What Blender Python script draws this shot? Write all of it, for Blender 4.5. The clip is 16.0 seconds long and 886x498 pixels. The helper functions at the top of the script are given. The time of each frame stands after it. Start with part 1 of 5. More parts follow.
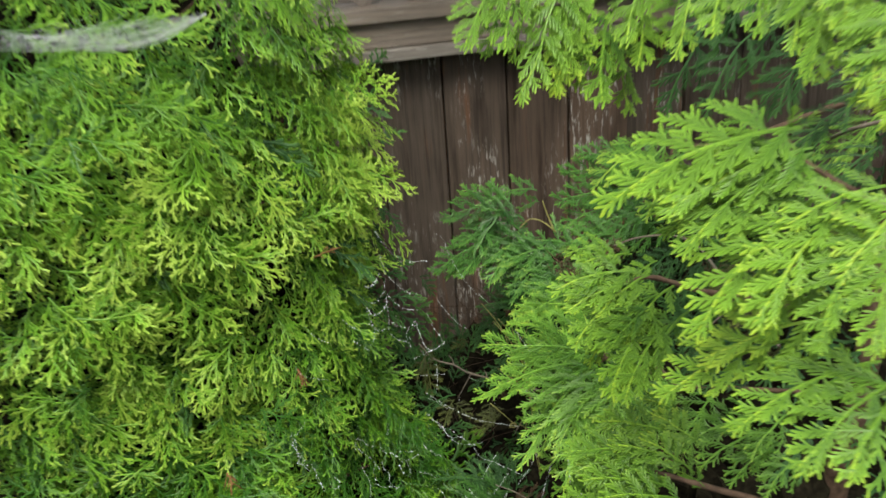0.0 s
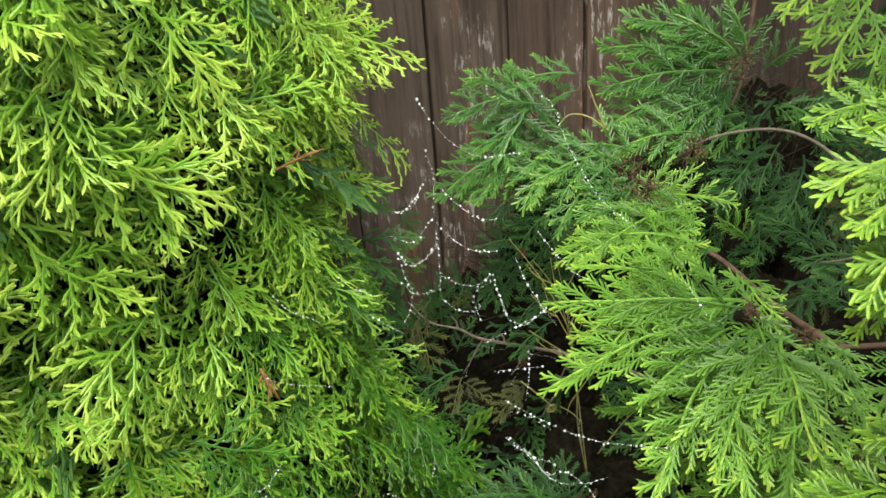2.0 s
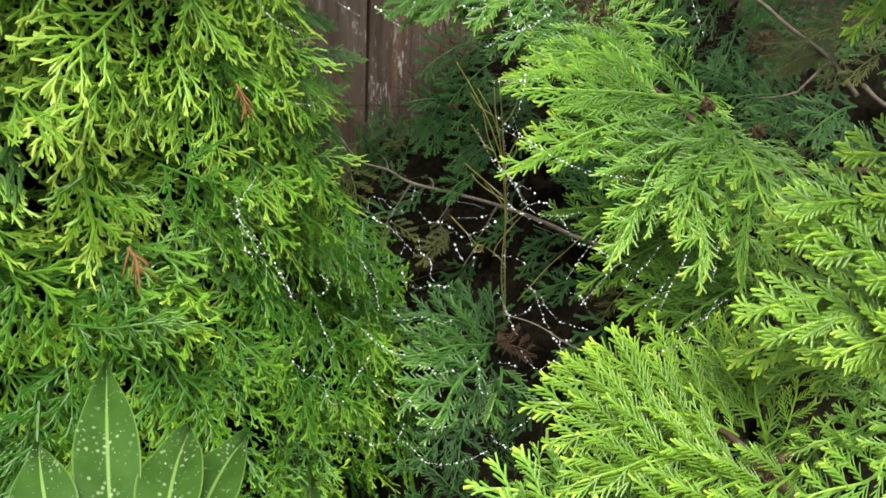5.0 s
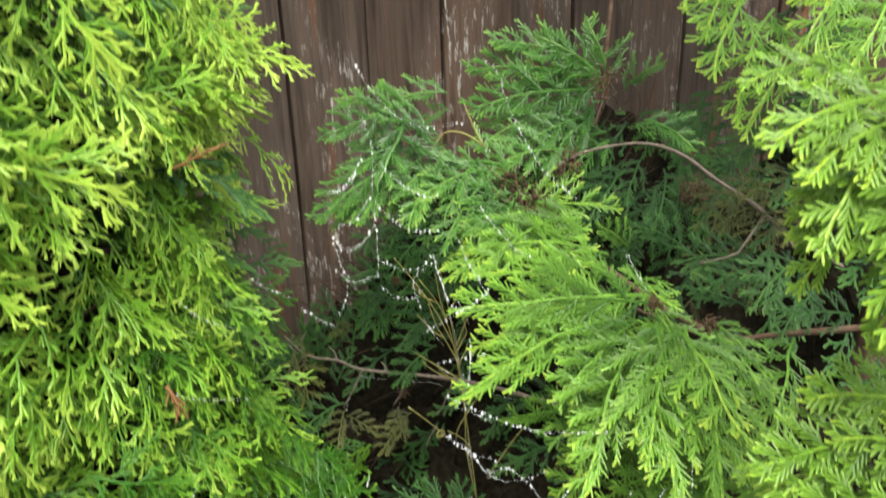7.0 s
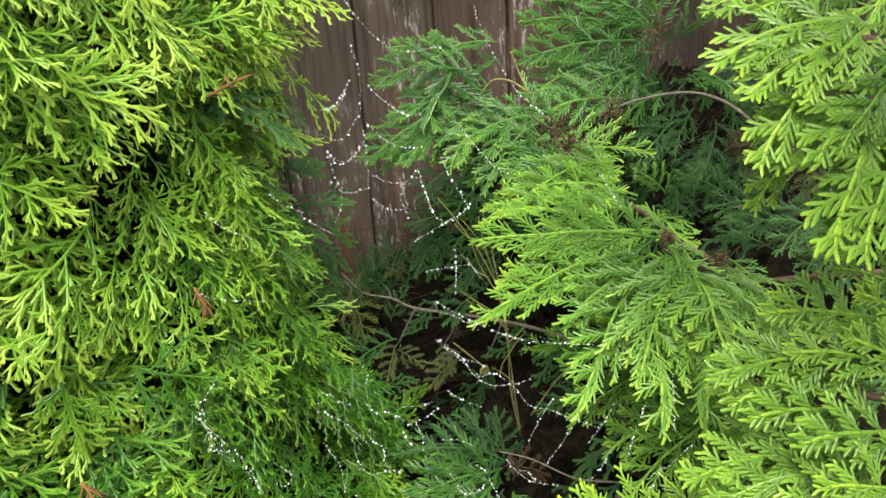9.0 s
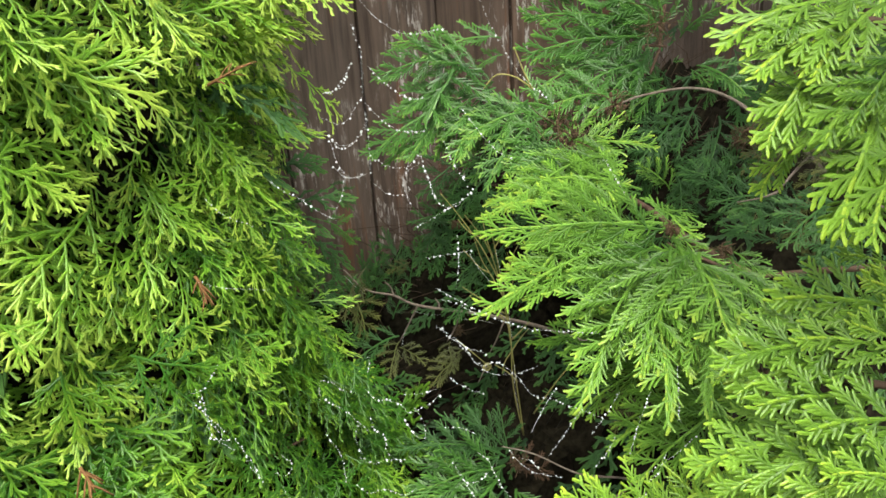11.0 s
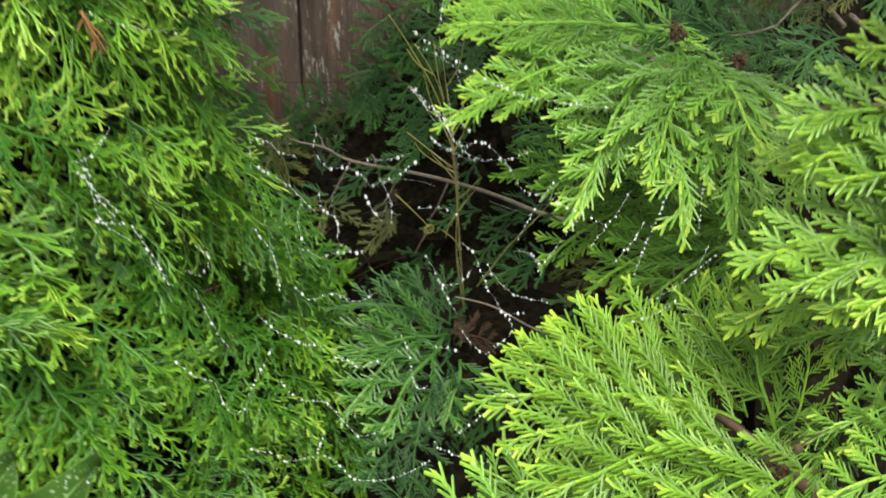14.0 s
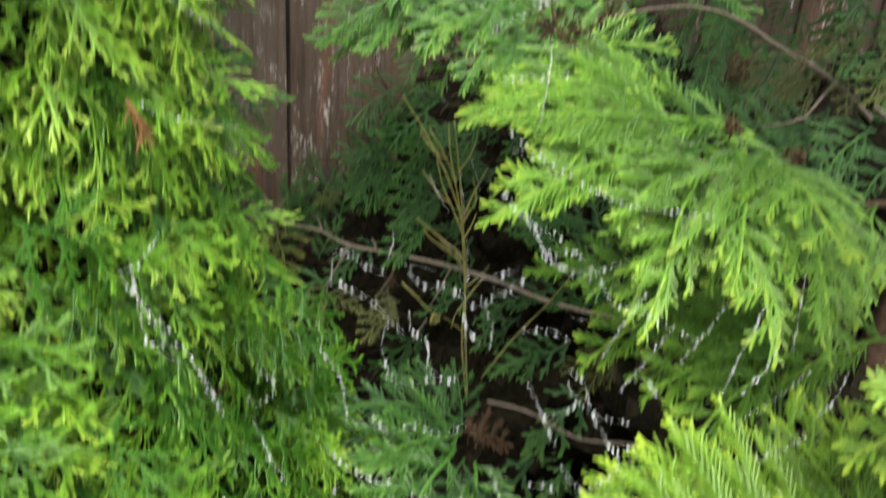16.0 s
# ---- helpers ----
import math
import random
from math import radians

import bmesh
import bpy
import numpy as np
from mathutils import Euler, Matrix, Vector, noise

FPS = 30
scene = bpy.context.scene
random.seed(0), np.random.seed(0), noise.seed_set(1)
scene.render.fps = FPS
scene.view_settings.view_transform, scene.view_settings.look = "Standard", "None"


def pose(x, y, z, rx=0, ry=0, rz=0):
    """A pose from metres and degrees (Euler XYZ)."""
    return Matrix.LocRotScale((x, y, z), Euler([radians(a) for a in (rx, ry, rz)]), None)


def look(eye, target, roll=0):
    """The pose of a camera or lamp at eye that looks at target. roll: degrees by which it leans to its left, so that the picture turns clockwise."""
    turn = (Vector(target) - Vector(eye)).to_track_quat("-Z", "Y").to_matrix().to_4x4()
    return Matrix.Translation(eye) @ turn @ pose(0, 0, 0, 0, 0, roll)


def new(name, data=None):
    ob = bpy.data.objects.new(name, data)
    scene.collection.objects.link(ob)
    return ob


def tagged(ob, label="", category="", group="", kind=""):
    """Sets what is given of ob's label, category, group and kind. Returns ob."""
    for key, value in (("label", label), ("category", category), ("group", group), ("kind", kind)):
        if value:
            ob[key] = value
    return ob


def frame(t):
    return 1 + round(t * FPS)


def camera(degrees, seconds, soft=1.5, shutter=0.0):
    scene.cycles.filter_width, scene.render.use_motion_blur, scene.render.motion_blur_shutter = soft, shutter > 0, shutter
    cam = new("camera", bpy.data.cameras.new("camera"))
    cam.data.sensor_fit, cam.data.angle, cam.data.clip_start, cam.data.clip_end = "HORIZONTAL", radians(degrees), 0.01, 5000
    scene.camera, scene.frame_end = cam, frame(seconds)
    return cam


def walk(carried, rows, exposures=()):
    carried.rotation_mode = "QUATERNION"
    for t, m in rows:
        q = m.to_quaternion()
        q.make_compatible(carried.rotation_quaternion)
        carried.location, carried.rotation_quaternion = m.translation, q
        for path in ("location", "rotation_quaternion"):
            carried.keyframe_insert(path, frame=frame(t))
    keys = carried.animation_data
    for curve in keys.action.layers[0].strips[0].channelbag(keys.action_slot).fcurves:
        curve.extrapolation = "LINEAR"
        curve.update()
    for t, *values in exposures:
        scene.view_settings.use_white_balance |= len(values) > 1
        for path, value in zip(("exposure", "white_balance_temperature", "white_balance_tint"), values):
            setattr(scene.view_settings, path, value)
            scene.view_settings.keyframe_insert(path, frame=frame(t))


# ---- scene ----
cam = camera(52.7, 16.0, 1.6, 0.4)
METRES, EYE, TILT, LEAN, TURN = 1.65, 1.8, -23.4, 3.7, -13.46
ROWS = [
    (0.0, 0.0, 0.0, 0.0, 0.0, 0.0, -0.0),
    (0.5, -0.0206, 0.1474, -0.0052, -1.62, -1.78, 0.21),
    (1.0, -0.0576, 0.2344, -0.0341, -3.86, -1.62, 0.86),
    (1.5, -0.0744, 0.2982, -0.0422, -4.18, -1.96, 0.78),
    (2.0, -0.0733, 0.3216, -0.0214, -5.76, -3.65, 2.82),
    (2.5, -0.0773, 0.299, -0.0529, -5.9, -3.75, 2.87),
    (3.0, -0.0809, 0.3069, -0.1044, -6.88, -4.83, -0.86),
    (3.5, -0.0808, 0.3009, -0.117, -6.91, -5.55, -1.43),
    (6.0, -0.1453, 0.3414, -0.1313, -17.44, -6.29, -0.93),
    (6.5, -0.1278, 0.3407, -0.1021, -17.86, -5.8, 0.69),
    (7.0, -0.1137, 0.3477, -0.0487, -16.93, -0.62, 5.22),
    (7.5, -0.0977, 0.3261, -0.0415, -14.97, 0.32, 6.14),
    (8.0, -0.0774, 0.3044, -0.0661, -12.2, -0.93, 5.19),
    (8.5, -0.0744, 0.2972, -0.0716, -10.07, -1.89, 4.11),
    (9.0, -0.0761, 0.303, -0.0751, -10.03, -1.93, 4.04),
    (11.5, -0.076, 0.3061, -0.084, -9.81, -1.44, 3.95),
    (12.0, -0.0764, 0.3095, -0.0831, -9.78, -1.45, 3.96),
    (12.5, -0.0723, 0.3088, -0.0866, -9.81, -1.5, 3.93),
    (13.0, -0.0693, 0.312, -0.094, -9.82, -1.58, 4.01),
    (13.5, -0.0744, 0.3464, -0.1173, -9.99, -1.75, 4.14),
    (14.0, -0.0848, 0.4007, -0.153, -15.47, -5.85, 1.16),
    (14.5, -0.0997, 0.4335, -0.182, -18.12, -5.29, -0.11),
    (15.0, -0.1099, 0.4449, -0.1977, -18.15, -5.33, -0.04),
    (15.5, -0.1169, 0.4562, -0.1922, -18.09, -5.19, -0.44),
    (16.0, -0.1199, 0.4473, -0.1384, -19.18, -1.65, 0.49),
]
walk(cam, [(t, pose(0, 0, EYE, TILT, LEAN, TURN) @ pose(METRES * x, METRES * y, METRES * z, 90 + pitch, roll, yaw)) for t, x, y, z, yaw, pitch, roll in ROWS],
     exposures=[(0.0, 0.16, 6500, 5), (1.0, 0.42, 6500, 6), (3.0, 0.60, 6500, 8), (6.0, 0.60, 6500, 8), (6.6, 0.68, 6500, 8), (7.0, 0.80, 6500, 9), (9.0, 0.68, 6500, 9), (12.5, 0.66, 6500, 8), (14.5, 0.58, 6500, 6), (16.0, 0.66, 6500, 9)])

# ---- light: a bright overcast sky ----
world = bpy.data.worlds.new("sky")
scene.world = world
world.use_nodes = True
wn, wl = world.node_tree.nodes, world.node_tree.links
sky = wn.new("ShaderNodeTexSky")
sky.sky_type, sky.sun_disc = "NISHITA", False
sky.sun_elevation, sky.sun_rotation = radians(61), radians(198)
sky.air_density, sky.dust_density, sky.ozone_density = 1.0, 4.0, 0.6
sky_grey = wn.new("ShaderNodeHueSaturation")
sky_grey.inputs["Saturation"].default_value = 0.12
wl.new(sky.outputs[0], sky_grey.inputs["Color"])
wl.new(sky_grey.outputs[0], wn["Background"].inputs[0])
wn["Background"].inputs[1].default_value = 0.145
sun = new("sun", bpy.data.lights.new("sun", "SUN"))
sun.data.energy, sun.data.angle, sun.data.color = 3.9, radians(40), (1.0, 0.95, 0.84)
sun.matrix_world = look((-0.8, -2.5, 4.8), (0, 0, 0))


# ---- materials ----
def nodes_of(name, rough=0.6, spec=0.4):
    m = bpy.data.materials.new(name)
    m.use_nodes = True
    n, l = m.node_tree.nodes, m.node_tree.links
    b = n["Principled BSDF"]
    b.inputs["Roughness"].default_value = rough
    b.inputs["Specular IOR Level"].default_value = spec
    return m, n, l, b


def ramp(n, stops):
    r = n.new("ShaderNodeValToRGB")
    e = r.color_ramp.elements
    while len(e) < len(stops):
        e.new(0.5)
    for k, (p, c) in zip(e, stops):
        k.position, k.color = p, (*c, 1)
    return r


def noise_of(n, l, scale, detail=4, rough=0.6, vec=None):
    t = n.new("ShaderNodeTexNoise")
    t.inputs["Scale"].default_value, t.inputs["Detail"].default_value, t.inputs["Roughness"].default_value = scale, detail, rough
    if vec:
        l.new(vec, t.inputs["Vector"])
    return t


def mixed(n, l, fac, a, b, mode="MIX"):
    x = n.new("ShaderNodeMix")
    x.data_type, x.blend_type = "RGBA", mode
    for slot, v in ((0, fac), (6, a), (7, b)):
        if hasattr(v, "is_linked"):
            l.new(v, x.inputs[slot])
        elif slot == 0:
            x.inputs[slot].default_value = v
        else:
            x.inputs[slot].default_value = (*v, 1)
    return x.outputs[2]


def bump(n, l, b, height, strength, dist):
    k = n.new("ShaderNodeBump")
    k.inputs["Strength"].default_value, k.inputs["Distance"].default_value = strength, dist
    l.new(height, k.inputs["Height"])
    l.new(k.outputs[0], b.inputs["Normal"])


def foliage(name, old, mid, young, rough=0.38, through_light=0.30):
    """Scale leaves: old growth dark, young tips yellow-green, a little light passing through."""
    m, n, l, b = nodes_of(name, rough, 0.44)
    at = n.new("ShaderNodeAttribute")
    at.attribute_name = "age"
    obj = n.new("ShaderNodeObjectInfo")
    geo = n.new("ShaderNodeNewGeometry")
    patch = noise_of(n, l, 7, 2, 0.5, geo.outputs["Position"])
    add = n.new("ShaderNodeMath")
    add.operation = "MULTIPLY_ADD"
    l.new(patch.outputs["Fac"], add.inputs[0])
    add.inputs[1].default_value = 0.5
    l.new(at.outputs["Fac"], add.inputs[2])
    sub = n.new("ShaderNodeMath")
    sub.operation = "MULTIPLY_ADD"
    l.new(obj.outputs["Random"], sub.inputs[0])
    sub.inputs[1].default_value = 0.22
    l.new(add.outputs[0], sub.inputs[2])
    off = n.new("ShaderNodeMath")
    off.operation = "SUBTRACT"
    l.new(sub.outputs[0], off.inputs[0])
    off.inputs[1].default_value = 0.36
    r = ramp(n, [(0.0, old), (0.45, mid), (0.86, young)])
    l.new(off.outputs[0], r.inputs[0])
    fine = noise_of(n, l, 900, 2, 0.5, geo.outputs["Position"])
    fr = ramp(n, [(0.3, (0.72, 0.74, 0.7)), (0.7, (1.15, 1.12, 1.1))])
    l.new(fine.outputs["Fac"], fr.inputs[0])
    col = mixed(n, l, 0.8, r.outputs[0], fr.outputs[0], "MULTIPLY")
    l.new(col, b.inputs["Base Color"])
    bump(n, l, b, fine.outputs["Fac"], 0.5, 0.0006)
    tr = n.new("ShaderNodeBsdfTranslucent")
    l.new(col, tr.inputs["Color"])
    mx = n.new("ShaderNodeMixShader")
    mx.inputs[0].default_value = through_light
    l.new(b.outputs[0], mx.inputs[1])
    l.new(tr.outputs[0], mx.inputs[2])
    l.new(mx.outputs[0], n["Material Output"].inputs[0])
    return m


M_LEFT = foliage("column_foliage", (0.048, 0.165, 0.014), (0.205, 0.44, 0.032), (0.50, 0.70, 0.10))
M_RIGHT = foliage("spreading_foliage", (0.038, 0.125, 0.015), (0.235, 0.48, 0.062), (0.60, 0.78, 0.105))
# dark copy of the foliage, with shade put in its colour for dim places
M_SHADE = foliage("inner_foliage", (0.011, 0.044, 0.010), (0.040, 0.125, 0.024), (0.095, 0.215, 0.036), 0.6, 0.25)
# darker copy of the spreading foliage: the fence side's shade is in the colour
M_FENCESIDE = foliage("shade_toned_side", (0.024, 0.085, 0.017), (0.10, 0.26, 0.044), (0.28, 0.47, 0.08))
M_YOUNG = foliage("young_foliage", (0.048, 0.14, 0.014), (0.235, 0.445, 0.042), (0.60, 0.78, 0.075))
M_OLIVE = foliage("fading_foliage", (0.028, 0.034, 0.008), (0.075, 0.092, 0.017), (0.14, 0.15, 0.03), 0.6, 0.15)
M_DEAD = foliage("dead_foliage", (0.025, 0.014, 0.008), (0.060, 0.032, 0.015), (0.10, 0.055, 0.026), 0.8, 0.1)


def wood_material(name, a, c, scale=30, rough=0.85):
    m, n, l, b = nodes_of(name, rough, 0.25)
    geo = n.new("ShaderNodeNewGeometry")
    t = noise_of(n, l, scale, 6, 0.65, geo.outputs["Position"])
    r = ramp(n, [(0.3, a), (0.7, c)])
    l.new(t.outputs["Fac"], r.inputs[0])
    l.new(r.outputs[0], b.inputs["Base Color"])
    bump(n, l, b, t.outputs["Fac"], 0.6, 0.002)
    return m


M_BARK = wood_material("bark", (0.05, 0.03, 0.02), (0.17, 0.11, 0.075), 60)
M_TWIG = wood_material("dry_twig", (0.095, 0.078, 0.062), (0.25, 0.205, 0.165), 200)
M_GREENTWIG = wood_material("green_twig", (0.10, 0.085, 0.025), (0.20, 0.17, 0.06), 200, 0.6)
M_DEADTWIG = wood_material("dead_twig", (0.03, 0.02, 0.013), (0.085, 0.055, 0.035), 150)
M_DRIED = wood_material("dried_brown", (0.045, 0.030, 0.018), (0.14, 0.09, 0.05), 150)
M_RUST = wood_material("rust_brown", (0.11, 0.055, 0.02), (0.25, 0.13, 0.05), 180)
M_VINE = wood_material("vine_stem", (0.17, 0.17, 0.05), (0.30, 0.27, 0.09), 150, 0.55)


def fence_material(name, dark, grey, warm, flakes, along_x=False):
    """Old stained boards: streaks of grey and red-brown stain, long grain, flaked patches of pale bare wood."""
    m, n, l, b = nodes_of(name, 0.6, 0.35)
    tc, obj = n.new("ShaderNodeTexCoord"), n.new("ShaderNodeObjectInfo")
    shift = n.new("ShaderNodeVectorMath")
    shift.operation = "MULTIPLY_ADD"
    l.new(obj.outputs["Random"], shift.inputs[0])
    shift.inputs[1].default_value = (7, 3, 11)
    l.new(tc.outputs["Object"], shift.inputs[2])

    def stretched(z):
        k = n.new("ShaderNodeMapping")
        k.inputs["Scale"].default_value = (z, 1, 1) if along_x else (1, 1, z)
        l.new(shift.outputs[0], k.inputs[0])
        return k.outputs[0]

    grain = noise_of(n, l, 110, 8, 0.7, stretched(0.04))
    streak = noise_of(n, l, 26, 4, 0.6, stretched(0.08))
    broad = noise_of(n, l, 8, 3, 0.5, stretched(0.5))
    flake = noise_of(n, l, 105, 5, 0.75, stretched(0.2))
    stain = ramp(n, [(0.32, dark), (0.46, grey), (0.58, grey), (0.70, warm)])
    l.new(streak.outputs["Fac"], stain.inputs[0])
    cg = ramp(n, [(0.30, (0.45, 0.43, 0.42)), (0.5, (1, 1, 1)), (0.72, (1.35, 1.32, 1.3))])
    l.new(grain.outputs["Fac"], cg.inputs[0])
    col = mixed(n, l, 1.0, stain.outputs[0], cg.outputs[0], "MULTIPLY")
    cb = ramp(n, [(0.3, (0.7, 0.68, 0.66)), (0.7, (1.25, 1.22, 1.22))])
    l.new(broad.outputs["Fac"], cb.inputs[0])
    col = mixed(n, l, 1.0, col, cb.outputs[0], "MULTIPLY")
    hue = ramp(n, [(0.0, (0.82, 0.84, 0.86)), (0.35, (1.1, 0.92, 0.80)), (0.7, (1.0, 1.02, 1.04)), (1.0, (1.15, 0.95, 0.84))])
    l.new(obj.outputs["Random"], hue.inputs[0])
    col = mixed(n, l, 1.0, col, hue.outputs[0], "MULTIPLY")
    fm = ramp(n, [(0.55, (0, 0, 0)), (0.63, (1, 1, 1))])
    l.new(flake.outputs["Fac"], fm.inputs[0])
    where = ramp(n, [(0.46, (0, 0, 0)), (0.60, (flakes, flakes, flakes))])
    l.new(broad.outputs["Fac"], where.inputs[0])
    both = mixed(n, l, 1.0, fm.outputs[0], where.outputs[0], "MULTIPLY")
    col = mixed(n, l, both, col, (0.42, 0.40, 0.37))
    l.new(col, b.inputs["Base Color"])
    bump(n, l, b, grain.outputs["Fac"], 0.7, 0.003)
    return m


M_BOARD = fence_material("fence_board", (0.036, 0.025, 0.018), (0.096, 0.076, 0.061), (0.155, 0.076, 0.040), 1.0)
M_RAIL = fence_material("fence_rail", (0.14, 0.132, 0.12), (0.22, 0.21, 0.195), (0.25, 0.225, 0.195), 0.4, True)
M_LATH = fence_material("lattice_lath", (0.16, 0.155, 0.145), (0.27, 0.26, 0.25), (0.30, 0.28, 0.25), 0.4)


def plain(name, col, rough=0.5, scale=40, amount=0.3, spec=0.4):
    m, n, l, b = nodes_of(name, rough, spec)
    geo = n.new("ShaderNodeNewGeometry")
    t = noise_of(n, l, scale, 5, 0.6, geo.outputs["Position"])
    r = ramp(n, [(0.3, tuple(v * (1 - amount) for v in col)), (0.7, tuple(v * (1 + amount) for v in col))])
    l.new(t.outputs["Fac"], r.inputs[0])
    l.new(r.outputs[0], b.inputs["Base Color"])
    bump(n, l, b, t.outputs["Fac"], 0.4, 0.004)
    return m


M_SOIL = plain("soil", (0.035, 0.025, 0.018), 0.95, 55, 0.6)
M_SILK, n_, l_, b_ = nodes_of("spider_silk", 0.4, 0.5)
b_.inputs["Base Color"].default_value = (0.75, 0.78, 0.8, 1)
M_DROP, n_, l_, b_ = nodes_of("dew", 0.04, 0.6)
b_.inputs["Base Color"].default_value = (0.93, 0.96, 0.98, 1)
b_.inputs["Transmission Weight"].default_value, b_.inputs["IOR"].default_value = 0.5, 1.33


def laurel_material():
    m, n, l, b = nodes_of("broad_leaf", 0.5, 0.16)
    at = n.new("ShaderNodeAttribute")
    at.attribute_name = "age"
    geo = n.new("ShaderNodeNewGeometry")
    t = noise_of(n, l, 60, 5, 0.6, geo.outputs["Position"])
    r = ramp(n, [(0.3, (0.028, 0.080, 0.010)), (0.75, (0.050, 0.122, 0.018))])
    l.new(t.outputs["Fac"], r.inputs[0])
    col = mixed(n, l, at.outputs["Fac"], r.outputs[0], (0.22, 0.36, 0.10))
    # pale spots where drops have dried
    spot = n.new("ShaderNodeTexVoronoi")
    spot.inputs["Scale"].default_value = 210
    l.new(geo.outputs["Position"], spot.inputs["Vector"])
    sr = ramp(n, [(0.16, (0.75, 0.75, 0.75)), (0.30, (0, 0, 0))])
    l.new(spot.outputs["Distance"], sr.inputs[0])
    near = noise_of(n, l, 45, 3, 0.5, geo.outputs["Position"])
    nr = ramp(n, [(0.47, (0, 0, 0)), (0.60, (1, 1, 1))])
    l.new(near.outputs["Fac"], nr.inputs[0])
    col = mixed(n, l, mixed(n, l, 1.0, sr.outputs[0], nr.outputs[0], "MULTIPLY"), col, (0.30, 0.40, 0.22))
    l.new(col, b.inputs["Base Color"])
    bump(n, l, b, t.outputs["Fac"], 0.25, 0.002)
    tr = n.new("ShaderNodeBsdfTranslucent")
    l.new(col, tr.inputs["Color"])
    mx = n.new("ShaderNodeMixShader")
    mx.inputs[0].default_value = 0.22
    l.new(b.outputs[0], mx.inputs[1])
    l.new(tr.outputs[0], mx.inputs[2])
    l.new(mx.outputs[0], n["Material Output"].inputs[0])
    return m


M_LAUREL = laurel_material()


# ---- mesh helpers ----
def part(name, mesh, material, parent=None, label=""):
    """Links a bmesh or a mesh as one object under its parent."""
    if isinstance(mesh, bmesh.types.BMesh):
        me = bpy.data.meshes.new(name)
        mesh.to_mesh(me)
        mesh.free()
    else:
        me = mesh
    if material is not None and not me.materials:
        me.materials.append(material)
    ob = new(name, me)
    ob.parent = parent
    return tagged(ob, label)


def thing(name, label, category, at=(0, 0, 0), group="", kind=""):
    ob = new(name)
    ob.location = at
    ob.empty_display_size = 0.05
    return tagged(ob, label, category, group, kind)


def box(bm, x0, x1, y0, y1, z0, z1, bevel=0.0):
    r = bmesh.ops.create_cube(bm, size=1, matrix=Matrix.Translation(((x0 + x1) / 2, (y0 + y1) / 2, (z0 + z1) / 2)) @ Matrix.Diagonal((x1 - x0, y1 - y0, z1 - z0, 1)))
    if bevel:
        bmesh.ops.bevel(bm, geom=list({e for v in r["verts"] for e in v.link_edges}), offset=bevel, segments=2, affect="EDGES", profile=0.6)
    return r["verts"]


def smooth_path(pts, steps=6):
    """Catmull-Rom through the points."""
    p = [Vector(q) for q in pts]
    p = [2 * p[0] - p[1], *p, 2 * p[-1] - p[-2]]
    out = []
    for i in range(1, len(p) - 2):
        for k in range(steps):
            t = k / steps
            out.append(0.5 * (2 * p[i] + (p[i + 1] - p[i - 1]) * t + (2 * p[i - 1] - 5 * p[i] + 4 * p[i + 1] - p[i + 2]) * t * t
                              + (3 * p[i] - p[i - 1] - 3 * p[i + 1] + p[i + 2]) * t ** 3))
    return out + [p[-2]]


def tube(bm, path, r0, r1, sides=6, wobble=0.0, rng=random):
    rings = []
    for i, q in enumerate(path):
        d = (path[min(i + 1, len(path) - 1)] - path[max(i - 1, 0)]).normalized()
        a = d.orthogonal().normalized() if i == 0 else (a - d * a.dot(d)).normalized()
        c = d.cross(a)
        r = (r0 + (r1 - r0) * i / (len(path) - 1)) * (1 + rng.uniform(-wobble, wobble))
        rings.append([bm.verts.new(q + (a * math.cos(k * math.tau / sides) + c * math.sin(k * math.tau / sides)) * r) for k in range(sides)])
    for u, v in zip(rings, rings[1:]):
        for k in range(sides):
            bm.faces.new((u[k], u[(k + 1) % sides], v[(k + 1) % sides], v[k])).smooth = True
    bm.faces.new(rings[0][::-1])
    bm.faces.new(rings[-1])


